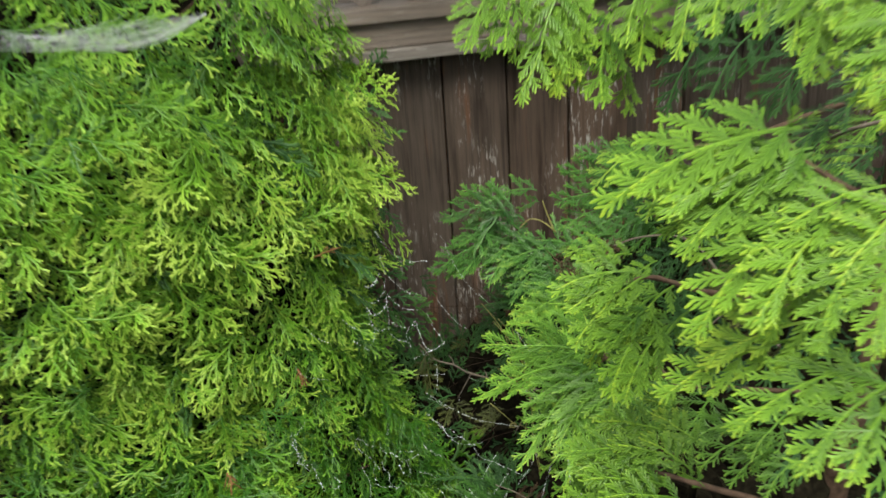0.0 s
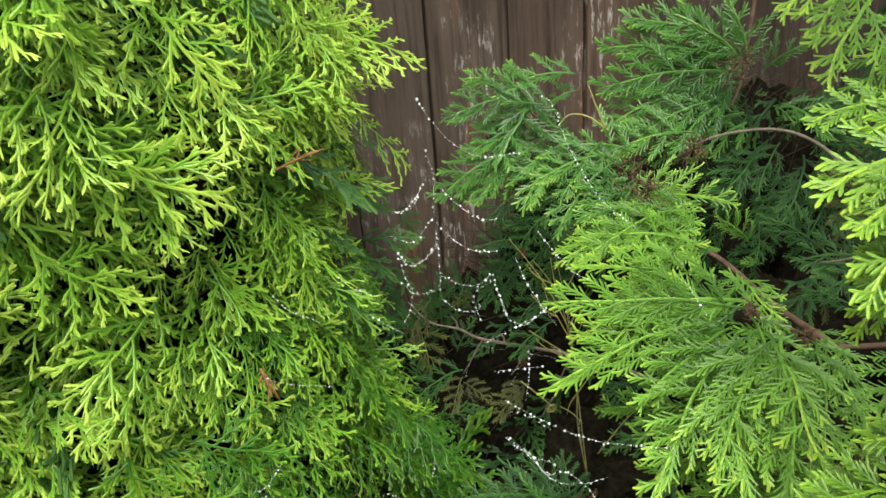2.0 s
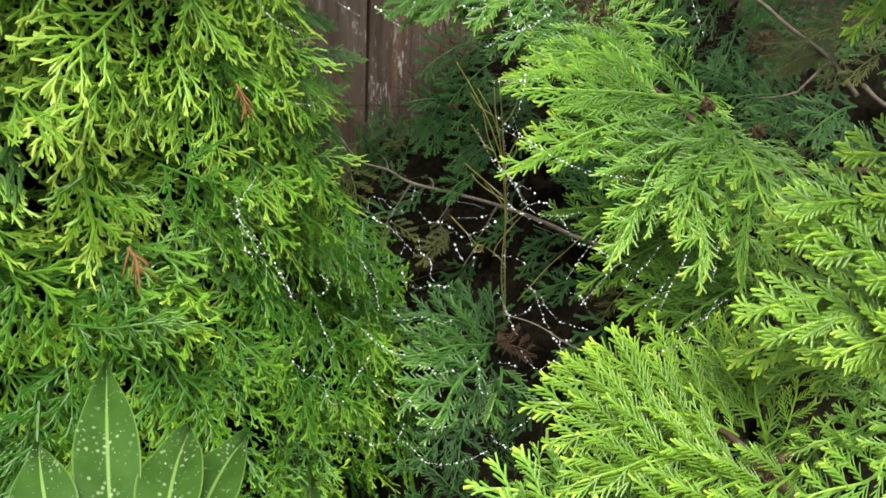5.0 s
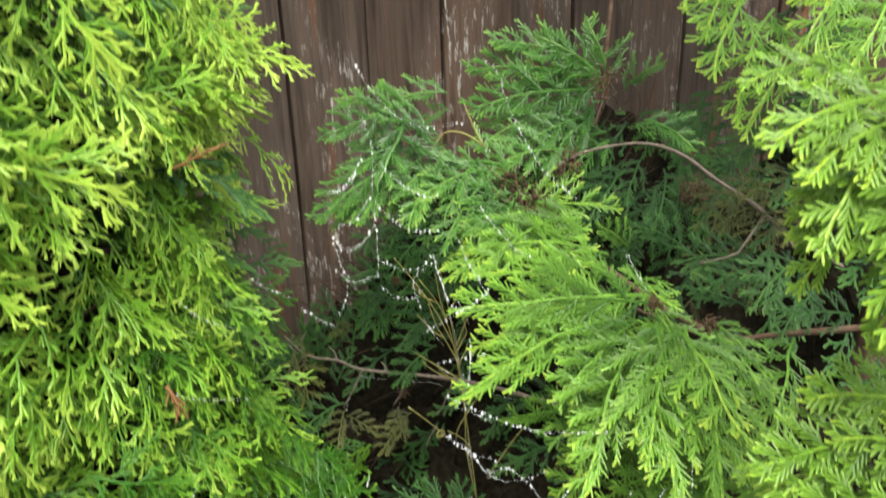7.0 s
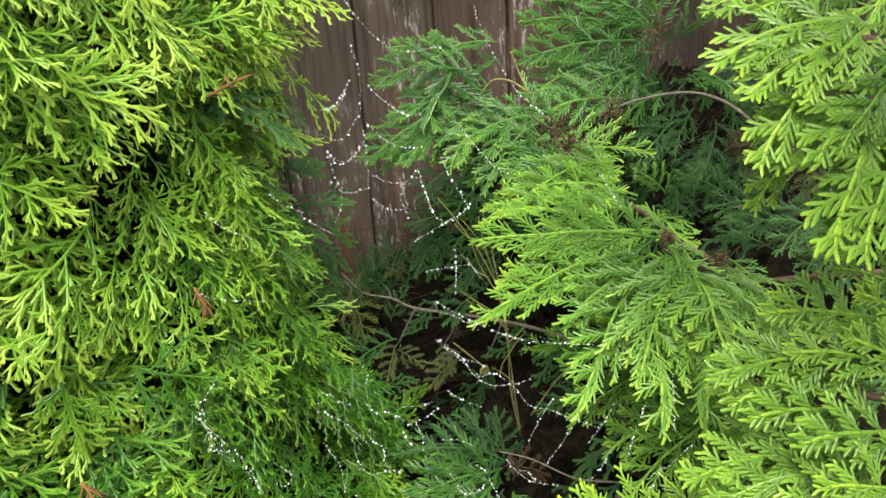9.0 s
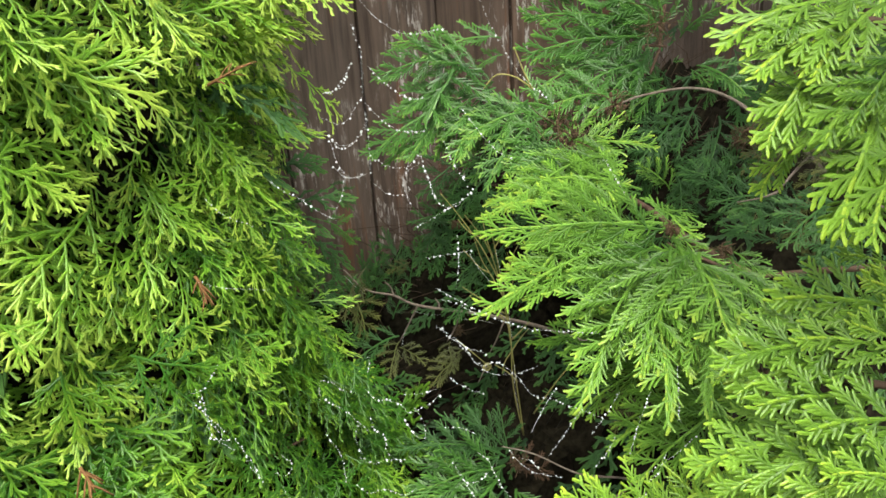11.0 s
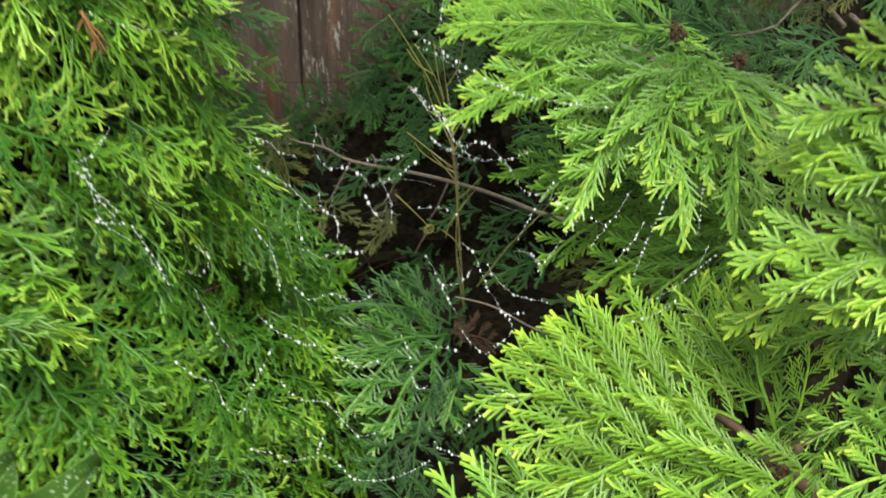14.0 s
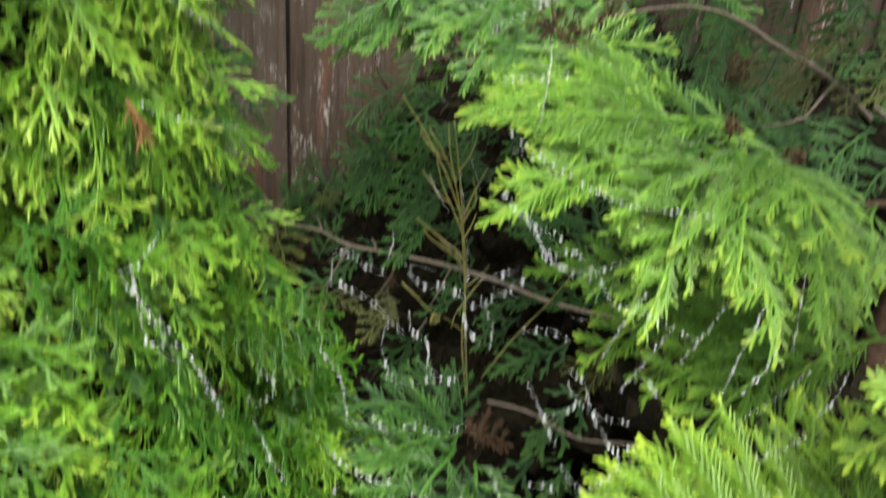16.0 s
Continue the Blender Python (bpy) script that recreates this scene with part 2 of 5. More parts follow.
# ---- sprays: flat fern-like shoots of scale leaves ----
class Shoot:
    def __init__(self):
        self.v, self.f, self.a = [], [], []

    def strip(self, pts, widths, ages, nrm, root=None, keel=0.55):
        """A tapering three-sided shoot along pts, grown onto its parent shoot; the last point closes it."""
        k0 = len(self.v)
        if root is not None:
            near = min(range(root[0], root[1] - 1), key=lambda k: float(np.sum((self.v[k] - pts[0]) ** 2)))
            self.f.append((near, k0, k0 + 1))
        for i, (p, w, g) in enumerate(zip(pts, widths, ages)):
            d = (pts[min(i + 1, len(pts) - 1)] - pts[max(i - 1, 0)])
            s = np.cross(d, nrm)
            s = s / (np.linalg.norm(s) + 1e-9)
            if i == len(pts) - 1:
                self.v.append(p)
                self.a.append(g)
            else:
                self.v += [p - s * w, p + s * w, p + nrm * w * keel]
                self.a += [g] * 3
        n = len(pts) - 1
        for i in range(n - 1):
            a, b = k0 + 3 * i, k0 + 3 * i + 3
            for j in range(3):
                self.f.append((a + j, a + (j + 1) % 3, b + (j + 1) % 3, b + j))
        e, z = k0 + 3 * (n - 1), k0 + 3 * n
        self.f += [(e, e + 1, z), (e + 1, e + 2, z), (e + 2, e, z)]
        return k0, len(self.v)


    def blunt(self, pts, widths, ages, nrm, root):
        """A short blunt shoot of one piece, grown onto its parent shoot."""
        k0 = len(self.v)
        near = min(range(root[0], root[1] - 1), key=lambda k: float(np.sum((self.v[k] - pts[0]) ** 2)))
        self.f.append((near, k0, k0 + 1))
        d = pts[1] - pts[0]
        c = np.cross(d, nrm)
        c = c / (np.linalg.norm(c) + 1e-9)
        for p, w, g in zip(pts, widths, ages):
            self.v += [p - c * w, p + c * w, p + nrm * w * 0.8 + (d * 0.08 if p is pts[1] else 0)]
            self.a += [g] * 3
        self.f += [(k0 + j, k0 + (j + 1) % 3, k0 + 3 + (j + 1) % 3, k0 + 3 + j) for j in range(3)]
        self.f.append((k0 + 3, k0 + 4, k0 + 5))


def spray_shape(seed, length, width, gap, pitch, sub, wid, droop=0.25, spread=(58, 34), fork=0.5, prong=(28, 41), arch=None, comb=False, curl=(8, 42), beaded=False):
    """One spray: a main shoot with alternate side shoots, each a narrow feather of short shoots; flat in x and y, growing along +y."""
    rng = random.Random(seed)
    s = Shoot()
    up = np.array((0.0, 0.0, 1.0))
    bend = rng.uniform(-0.16, 0.16) if arch is None else arch
    ph = rng.uniform(0, 6)

    def fall(p):
        q = np.array(p)
        r = math.hypot(q[0] * 0.9, q[1]) / length
        q[2] += -droop * length * r * r + 0.014 * length * math.sin(ph + 9 * r + q[0] / length * 5)
        return q

    def axis(t):
        return np.array((bend * length * t * t + 0.008 * math.sin(t * 11 + ph) * length, length * t, 0.0))

    def feather(base, ang, side, ll, t, lift, level, root):
        """A side shoot with its short shoots."""
        k = max(2, int(ll / pitch))
        pts, dirs = [], []
        p, a = base - np.array((side * math.sin(ang), math.cos(ang), 0.0)) * wid, ang
        turn = radians(rng.uniform(*curl))
        for j in range(k + 1):
            pts.append(p.copy())
            d = np.array((side * math.sin(a), math.cos(a), 0.0))
            dirs.append((d, a))
            p = p + d * (ll / k)
            a -= turn / k + rng.uniform(-0.03, 0.03)
        for j, q in enumerate(pts):
            q[2] += lift * ll * (j / k) ** 1.5
        ages = [0.05 + 0.38 * t + 0.55 * (j / k) ** 1.4 * (0.55 + 0.45 * t) for j in range(k + 1)]
        if comb:
            ages = [0.14 + 0.22 * t + 0.50 * (j / k) ** 3 * (0.45 + 0.55 * t) for j in range(k + 1)]
        if beaded:
            ages = [0.12 + 0.20 * t + 0.40 * (j / k) ** 3 * (0.4 + 0.6 * t) for j in range(k + 1)]
        step = max(1, k // 5) if comb else 1 if k < 10 and pitch < 0.007 else 2 if k < 9 or pitch < 0.007 else 3
        pick = list(range(0, k + 1, step))
        if pick[-1] != k:
            pick.append(k)
        own = s.strip([fall(pts[j]) for j in pick], [wid * (1.1 - 0.25 * j / k) for j in pick], [ages[j] for j in pick], up, root)
        sd = side
        for j in range(1, k):
            sd = -sd
            d, a = dirs[j]
            u = j / k
            g = ages[j]
            if level == 0 and ll > 3.4 * sub and (j == k // 2 if comb else 0.12 < u < 0.7 and j % 6 == 2):
                feather(pts[j], a + sd * side * radians(40), side, ll * 0.42 * (1.1 - u), min(1, t + 0.2 * u), rng.uniform(-0.1, 0.1), 1, own)
                continue
            a2 = a + sd * side * radians(rng.uniform(*prong) - 6 * u)
            e = np.array((side * math.sin(a2), math.cos(a2), rng.uniform(-0.15, 0.12)))
            sl = sub * (1.1 - 0.55 * u) * rng.uniform(0.75, 1.15)
            q = pts[j]
            if comb:
                # blunt parallel shoots like the teeth of a comb, short and knobbly towards the growing end
                late = max(0.0, (u - 0.62) / 0.38) * (0.5 + 0.5 * t)
                if u > 0.7 and j % 4 > 1 and rng.random() < 0.75:
                    continue
                sl = sub * (1.0 - 0.2 * u - 0.55 * late) * (0.55 + 0.45 * min(1.0, ll / (3.2 * sub))) * rng.uniform(0.85, 1.08)
                ahead = np.array((side * math.sin(a), math.cos(a), 0.0))
                w = wid * (0.85 + 0.6 * late)
                s.blunt([fall(q), fall(q + e * sl + ahead * sl * 0.15)], (w * 1.0, w * (0.82 + 0.15 * late)), (g, g + 0.06 + 0.18 * late), up, own)
                continue
            if beaded:
                # plump young shoots: their scale leaves swell and narrow along them
                ahead = np.array((side * math.sin(a), math.cos(a), 0.0))
                ks = (0.0, 0.26, 0.44, 0.64, 0.90, 1.0) if sl > 3.6 * wid else (0.0, 0.4, 0.85, 1.0)
                ws = (0.62, 1.06, 0.80, 1.08, 0.74, 0) if len(ks) == 6 else (0.66, 1.05, 0.8, 0)
                s.strip([fall(q + e * (sl * k - wid * (1 - k)) + ahead * sl * 0.2 * k * k) for k in ks], [wid * w for w in ws], [g + 0.2 * k ** 2 for k in ks], up, own)
                continue
            shoot = s.strip([fall(q - e * wid * 1.5), fall(q + e * sl * 0.80), fall(q + e * sl)], [wid * 0.82, wid * 1.05, 0], [g, g + 0.14, min(1.0, g + 0.34)], up, own)
            if rng.random() < fork:
                a3 = a2 - sd * side * radians(rng.uniform(26, 40))
                e3 = np.array((side * math.sin(a3), math.cos(a3), 0.0))
                q3 = q + e * sl * 0.5
                s.strip([fall(q3 - e3 * wid * 1.5), fall(q3 + e3 * sl * 0.4), fall(q3 + e3 * sl * 0.5)], [wid * 0.75, wid * 0.95, 0], [g + 0.1, g + 0.2, min(1.0, g + 0.36)], up, shoot)

    ts = np.linspace(0, 1, 12 if pitch < 0.007 else 7)
    stem = s.strip([fall(axis(t)) for t in ts], [wid * (1.35 - 0.5 * t) for t in ts], [(0.2 + 0.5 * t if comb or beaded else 0.75 * t) for t in ts], up)
    y, side = length * 0.07, rng.choice((-1, 1))
    while y < length * 0.97:
        t = y / length
        side = -side
        ll = width * (min(1.0, t / 0.2 + 0.4) * (1 - t) ** 0.7 + 0.1) * rng.uniform(0.75, 1.15)
        ang = radians(spread[0] + (spread[1] - spread[0]) * t + rng.uniform(-8, 8))
        feather(axis(t), ang, side, ll, t, rng.uniform(-0.22, 0.12), 0, stem)
        y += gap * (0.62 - 0.3 * t) * rng.uniform(0.8, 1.25)
    return np.array(s.v), s.f, np.array(s.a)


def mesh_from(name, v, f, a, material):
    me = bpy.data.meshes.new(name)
    me.from_pydata(v.tolist() if hasattr(v, "tolist") else v, [], f)
    at = me.attributes.new("age", "FLOAT", "POINT")
    at.data.foreach_set("value", np.asarray(a, dtype=np.float32))
    me.materials.append(material)
    me.update()
    return me


# lengths of the sprays; the spreading shrub has broad feathery ones, the column narrow stringy ones
ARCH = (0.20, 0.30, 0.18, 0.28, 0.16, 0.26)
SIZES = ((0.09, 0.046, 0.0165, 0.21), (0.09, 0.052, 0.0175, 0.26), (0.13, 0.060, 0.018, 0.21), (0.13, 0.066, 0.019, 0.27), (0.18, 0.074, 0.020, 0.21), (0.18, 0.080, 0.021, 0.26))
BROAD = [spray_shape(10 + i, L, W, G * 1.15, 0.0034, 0.0122, 0.00118, D, (60, 34), 0.0, (30, 40), ARCH[i], True) for i, (L, W, G, D) in enumerate(SIZES)]
BOLD = [spray_shape(20 + i, L, W * 1.15, G * 1.3, 0.0037, 0.0135, 0.00145, D, (62, 36), 0.0, (30, 42), ARCH[i], True) for i, (L, W, G, D) in enumerate(SIZES)]
NEAR = [spray_shape(30 + i, L, W * 1.1, G * 1.3, 0.0027, 0.0118, 0.00100, D, (58, 32), 0.0, (32, 42), ARCH[i], True) for i, (L, W, G, D) in enumerate(SIZES[:4])]
BEAD = [spray_shape(50 + i, L, W * 0.95, G * 1.15, 0.0029, 0.0112, 0.00128, D * 0.8, (56, 32), 0.0, (34, 46), ARCH[i], False, (6, 34), True) for i, (L, W, G, D) in enumerate(SIZES[:4])]
STRING = [spray_shape(40 + i, L, W, 0.022, 0.0068, 0.0140, 0.00110, 0.22, (64, 22), 0.5, (28, 44), None, False, (-4, 22)) for i, (L, W) in enumerate([(0.070, 0.054), (0.080, 0.062), (0.090, 0.068), (0.100, 0.068)])]
COARSE = [spray_shape(70 + i, 0.13, 0.062, 0.028, 0.0095, 0.017, 0.0025, 0.35, (56, 34), 0.0) for i in range(3)]
SPRAY_MESH = {}


def spray_mesh(kind, i, material, growth=0.0):
    key = (kind, i, material.name, growth)
    if key not in SPRAY_MESH:
        v, f, a = {"broad": BROAD, "bold": BOLD, "near": NEAR, "bead": BEAD, "string": STRING, "coarse": COARSE}[kind][i]
        SPRAY_MESH[key] = mesh_from("spray", v, f, a + growth, material)
    return SPRAY_MESH[key]


def frame_of(base, direction, facing, size):
    y = Vector(direction).normalized()
    z = Vector(facing)
    z = z - y * z.dot(y)
    z = z.normalized() if z.length > 1e-4 else y.orthogonal().normalized()
    x = y.cross(z)
    m = Matrix((x, y, z)).transposed().to_4x4()
    return Matrix.Translation(base) @ m @ Matrix.Scale(size, 4)


class Mass:
    """Sprays beyond the ones told apart, gathered into one mesh."""

    def __init__(self):
        self.v, self.f, self.a, self.n = [], [], [], 0

    def add(self, shape, m, age=0.0):
        v, f, a = shape
        mm = np.array(m)
        self.v.append(v @ mm[:3, :3].T + mm[:3, 3])
        n = self.n
        self.f += [tuple(i + n for i in q) for q in f]
        self.a.append(a + age)
        self.n += len(v)

    def link(self, name, material, parent, label=""):
        if not self.n:
            return None
        ob = part(name, mesh_from(name, np.concatenate(self.v), self.f, np.concatenate(self.a), material), None, parent, label)
        return tagged(ob, kind="stuff")


# ---- ground and fence ----
FENCE_Y = 1.842
rg = random.Random(5)
bm = bmesh.new()
bmesh.ops.create_grid(bm, x_segments=120, y_segments=120, size=4)
for v in bm.verts:
    edge = max(0.0, 1 - max(abs(v.co.x), abs(v.co.y)) / 4)
    v.co.z = min(1, edge * 6) * 0.035 * noise.noise(v.co * 3.1) + 0.012 * noise.noise(v.co * 14)
for a_, b_ in (((-600, -600), (600, -4)), ((-600, 4), (600, 600)), ((-600, -4), (-4, 4)), ((4, -4), (600, 4))):
    bm.faces.new([bm.verts.new((x, y, 0)) for x, y in ((a_[0], a_[1]), (b_[0], a_[1]), (b_[0], b_[1]), (a_[0], b_[1]))])
ground = part("ground", bm, M_SOIL)
tagged(ground, "dark bare garden soil under the shrubs", "ground", kind="structure")

fence = thing("fence", "weathered brown board fence with a lattice top behind the shrubs", "fence", (0, FENCE_Y, 0))
PITCH, EDGE = 0.1413, 0.4125
for k in range(-31, 25):
    x0 = EDGE + k * PITCH
    bm = bmesh.new()
    lap = 0.007 if k % 2 else 0.0
    box(bm, 0.0015, PITCH - 0.0015, 0, 0.018, 0.04, 1.47, 0.004)
    for v in bm.verts:
        v.co.y += 0.0025 * noise.noise(Vector((k * 3.7 + v.co.x * 9, v.co.z * 1.3, 0)))
    ob = part("board", bm, M_BOARD, fence)
    ob.location = (x0, lap + rg.uniform(-0.001, 0.001), 0)
    ob.rotation_euler = (0, radians(rg.uniform(-0.05, 0.05)), radians(rg.uniform(-0.5, 0.5)))
# unseen strips added behind the joints so that no light leaks through
for k in range(-31, 26):
    bm = bmesh.new()
    box(bm, -0.02, 0.02, 0.027, 0.04, 0.04, 1.47)
    ob = part("backing_strip", bm, M_BOARD, fence)
    ob.location = (EDGE + k * PITCH, 0, 0)
X0, X1 = EDGE - 31 * PITCH, EDGE + 25 * PITCH
for name, y0, y1, z0, z1 in (("trim_board", -0.056, -0.003, 1.436, 1.462), ("top_rail", -0.045, 0.06, 1.463, 1.515), ("cap_board", -0.062, 0.07, 1.516, 1.545),
                             ("back_rail", 0.042, 0.074, 0.35, 0.44), ("lattice_rail", -0.03, 0.045, 1.80, 1.84)):
    bm = bmesh.new()
    box(bm, X0, X1, y0, y1, z0, z1, 0.004)
    part(name, bm, M_RAIL, fence)
for k in range(5):
    bm = bmesh.new()
    x = X0 + 0.02 + k * (X1 - X0 - 0.13) / 4
    box(bm, x, x + 0.09, 0.075, 0.165, 0, 1.9, 0.005)
    part("post", bm, M_LATH, fence)
lat = thing("lattice", "weathered diagonal lattice along the fence top", "lattice", (0, FENCE_Y, 0))
s_ = 0.105
for sign in (1, -1):
    for k in range(int((X1 - X0) / s_) + 4):
        x = X0 - 0.3 + k * s_
        a_, b_ = (x, x + 0.254)
        lo, hi = max(a_, X0), min(b_, X1)
        if hi - lo < 0.05:
            continue
        bm = bmesh.new()
        box(bm, -0.018, 0.018, 0, 0.006, 0, (hi - lo) * 1.414, 0.0012)
        ob = part("lath", bm, M_LATH, lat)
        z_lo = 1.546 + (lo - a_ if sign == 1 else b_ - hi)
        ob.location = (lo if sign == 1 else hi, 0.0 if sign == 1 else 0.007, z_lo)
        ob.rotation_euler = (0, radians(45 * sign), 0)


# unseen plain walls, added behind and beside the path to cut low sky light
M_WALL = plain("blocker_plaster", (0.12, 0.11, 0.10), 0.9, 12, 0.15)
for name, x0, x1, y0, y1 in (("wall_south", -4.2, 4.2, -1.95, -1.75), ("wall_west", -4.2, -4.0, -1.75, 1.9), ("wall_east", 4.0, 4.2, -1.75, 1.9)):
    bm = bmesh.new()
    box(bm, x0, x1, y0, y1, 0, 1.8, 0.01)
    tagged(part(name, bm, M_WALL), "unseen plain dull brown wall added to cut low sky light", "wall", kind="structure")


# ---- the column-shaped arborvitae ----
COL = Vector((-0.245, 1.45, 0))
column = thing("arborvitae", "dense column-shaped arborvitae with bright yellow-green tips", "shrub", COL)


def column_radius(z, ang):
    base = 0.437 - 0.085 * max(0.0, z - 0.8) + 0.32 * max(0.0, 0.90 - max(z, 0.7)) - 0.20 * max(0.0, z - 1.6) - 1.1 * max(0.0, z - 1.95)
    if z < 0.4:
        base *= 0.75 + 0.25 * z / 0.4
    # the foot of the front draws back under the fuller top
    base -= 0.09 * max(0.0, -math.sin(ang)) ** 4 * min(1.0, max(0.0, (1.32 - z) / 0.3))
    base += 0.022 * max(0.0, math.cos(ang))
    bulge = 0.04 * math.exp(-((z - 1.38) / 0.14) ** 2) * max(0.0, math.cos(ang))
    lump = bulge + 0.055 * noise.noise(Vector((math.cos(ang) * 2.2, math.sin(ang) * 2.2, z * 4.5))) + 0.03 * noise.noise(Vector((math.cos(ang) * 6, math.sin(ang) * 6, z * 11 + 4)))
    return max(0.03, base + lump)


rl = random.Random(11)
bm = bmesh.new()
tube(bm, smooth_path([(0, 0, -0.05), (0.01, 0.005, 0.6), (-0.01, 0.01, 1.3), (0, 0, 2.2)]), 0.05, 0.012, 9, 0.08, rl)
part("trunk", bm, M_BARK, column)
for k in range(70):
    z = 0.15 + 1.75 * k / 70
    an = k * 2.399
    r = column_radius(z, an) * 0.8
    d = Vector((math.cos(an), math.sin(an), 0))
    bm = bmesh.new()
    tube(bm, smooth_path([d * 0.01 + Vector((0, 0, z - 0.12)), d * r * 0.5 + Vector((0, 0, z - 0.05)), d * r + Vector((0, 0, z + 0.06))], 3), 0.006, 0.0015, 4, 0.1, rl)
    part("branch", bm, M_BARK, column)
left_mass, left_inner, left_under = Mass(), Mass(), Mass()
count = 0
# clumps of sprays: every clump hangs outwards and down, with gaps between
clumps = []
for k in range(7000):
    z = rl.uniform(0.15, 2.2)
    an = rl.uniform(0, math.tau) if k % 5 == 0 else radians(rl.uniform(-50, 30)) if k % 5 == 1 else radians(rl.gauss(-65, 55))
    r = column_radius(z, an)
    c = Vector((math.cos(an) * r, math.sin(an) * r, z))
    full = -0.17 < c.x < 0.6 and c.y < 0.18 and 0.66 < z < 1.75
    if c.y + COL.y > FENCE_Y - 0.06 or any((c - q[0]).length < (0.054 if full else 0.11) for q in clumps):
        continue
    clumps.append((c, an, full))


def tone_at(z):
    """Tone offset by height: yellowest in the middle of the column, darkest low down."""
    return float(np.interp(z, (0.95, 1.10, 1.20, 1.42, 1.55), (-0.25, -0.24, 0.06, 0.21, -0.06)))


for i, (c, an, towards) in enumerate(clumps):
    out = Vector((math.cos(an), math.sin(an), 0))
    tang = Vector((-math.sin(an), math.cos(an), 0))
    axis = (out * rl.uniform(0.25, 0.6) + Vector((0, 0, rl.uniform(-0.9, 0.05))) + tang * rl.uniform(-0.75, 0.75)).normalized()
    size = rl.uniform(0.9, 1.1)
    tone = rl.gauss(0, 0.09)
    if towards and out.x > 0.55:
        axis = (out * 0.6 + Vector((0, 0, rl.uniform(-0.7, 0.1))) + tang * rl.uniform(-0.7, 0.3)).normalized()
        size = 0.76
    for k in range(6 if towards else 3):
        p = c - axis * rl.uniform(0.02, 0.075) - out * rl.uniform(0.0, 0.045) + Vector((rl.gauss(0, 0.018), rl.gauss(0, 0.018), rl.gauss(0, 0.02)))
        d = axis + Vector((rl.gauss(0, 0.26), rl.gauss(0, 0.26), rl.gauss(0, 0.26)))
        # the flat of a spray turns to the open side
        face = Vector((0, -0.35, 0.45)) + out * rl.uniform(0.8, 1.3) + tang * rl.uniform(-0.4, 0.4)
        m = frame_of(p, d, face, size * rl.uniform(0.8, 1.15))
        # sprays facing the gap get a brighter tone in place of missing light
        growth = round((tone + tone_at(p.z) + (0.07 * max(0.0, out.x) if p.z > 1.2 else 0.0)) * 10) / 10
        if towards and count < 300 and 0.85 < p.z < 1.5 and -0.17 < p.x < 0.42 and p.y < 0.0 and k < 3:
            ob = part("spray", spray_mesh("string", (i + k) % 4, M_LEFT, growth), None, column)
            ob.matrix_basis = m
            count += 1
        else:
            left_mass.add(STRING[(i + k) % 4] if towards else COARSE[k % 3], m, growth)
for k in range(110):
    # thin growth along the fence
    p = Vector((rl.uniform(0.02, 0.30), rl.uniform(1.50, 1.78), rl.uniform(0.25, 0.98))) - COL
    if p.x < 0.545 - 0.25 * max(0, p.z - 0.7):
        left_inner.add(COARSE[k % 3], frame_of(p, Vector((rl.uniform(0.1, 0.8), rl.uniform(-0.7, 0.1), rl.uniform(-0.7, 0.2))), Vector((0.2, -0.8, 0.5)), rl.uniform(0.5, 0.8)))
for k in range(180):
    # and growth close to the boards, added to keep the sun off the fence
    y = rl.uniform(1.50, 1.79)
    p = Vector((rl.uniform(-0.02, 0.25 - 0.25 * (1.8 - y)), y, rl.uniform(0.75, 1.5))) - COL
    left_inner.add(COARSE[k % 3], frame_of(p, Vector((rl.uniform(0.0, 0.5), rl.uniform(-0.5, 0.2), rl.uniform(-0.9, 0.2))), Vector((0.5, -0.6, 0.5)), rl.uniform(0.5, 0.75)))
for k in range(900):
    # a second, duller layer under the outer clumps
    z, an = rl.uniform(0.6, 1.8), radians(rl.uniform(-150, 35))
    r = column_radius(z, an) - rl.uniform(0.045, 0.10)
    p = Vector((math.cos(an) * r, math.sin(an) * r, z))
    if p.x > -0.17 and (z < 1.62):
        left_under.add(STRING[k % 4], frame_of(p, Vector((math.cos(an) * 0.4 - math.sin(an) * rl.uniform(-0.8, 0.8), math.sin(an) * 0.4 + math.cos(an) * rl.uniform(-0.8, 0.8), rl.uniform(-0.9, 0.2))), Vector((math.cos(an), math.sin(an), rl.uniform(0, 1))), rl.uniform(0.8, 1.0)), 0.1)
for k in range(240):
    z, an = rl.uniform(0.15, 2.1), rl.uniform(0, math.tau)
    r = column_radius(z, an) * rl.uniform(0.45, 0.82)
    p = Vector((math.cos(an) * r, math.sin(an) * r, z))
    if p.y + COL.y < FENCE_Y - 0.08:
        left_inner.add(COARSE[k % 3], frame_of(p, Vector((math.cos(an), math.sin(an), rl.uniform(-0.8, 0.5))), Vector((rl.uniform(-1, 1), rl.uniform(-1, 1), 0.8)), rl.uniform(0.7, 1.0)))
# near-black lumps that stand in for the shade deep inside the shrubs
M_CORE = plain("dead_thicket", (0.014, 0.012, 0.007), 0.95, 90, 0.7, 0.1)


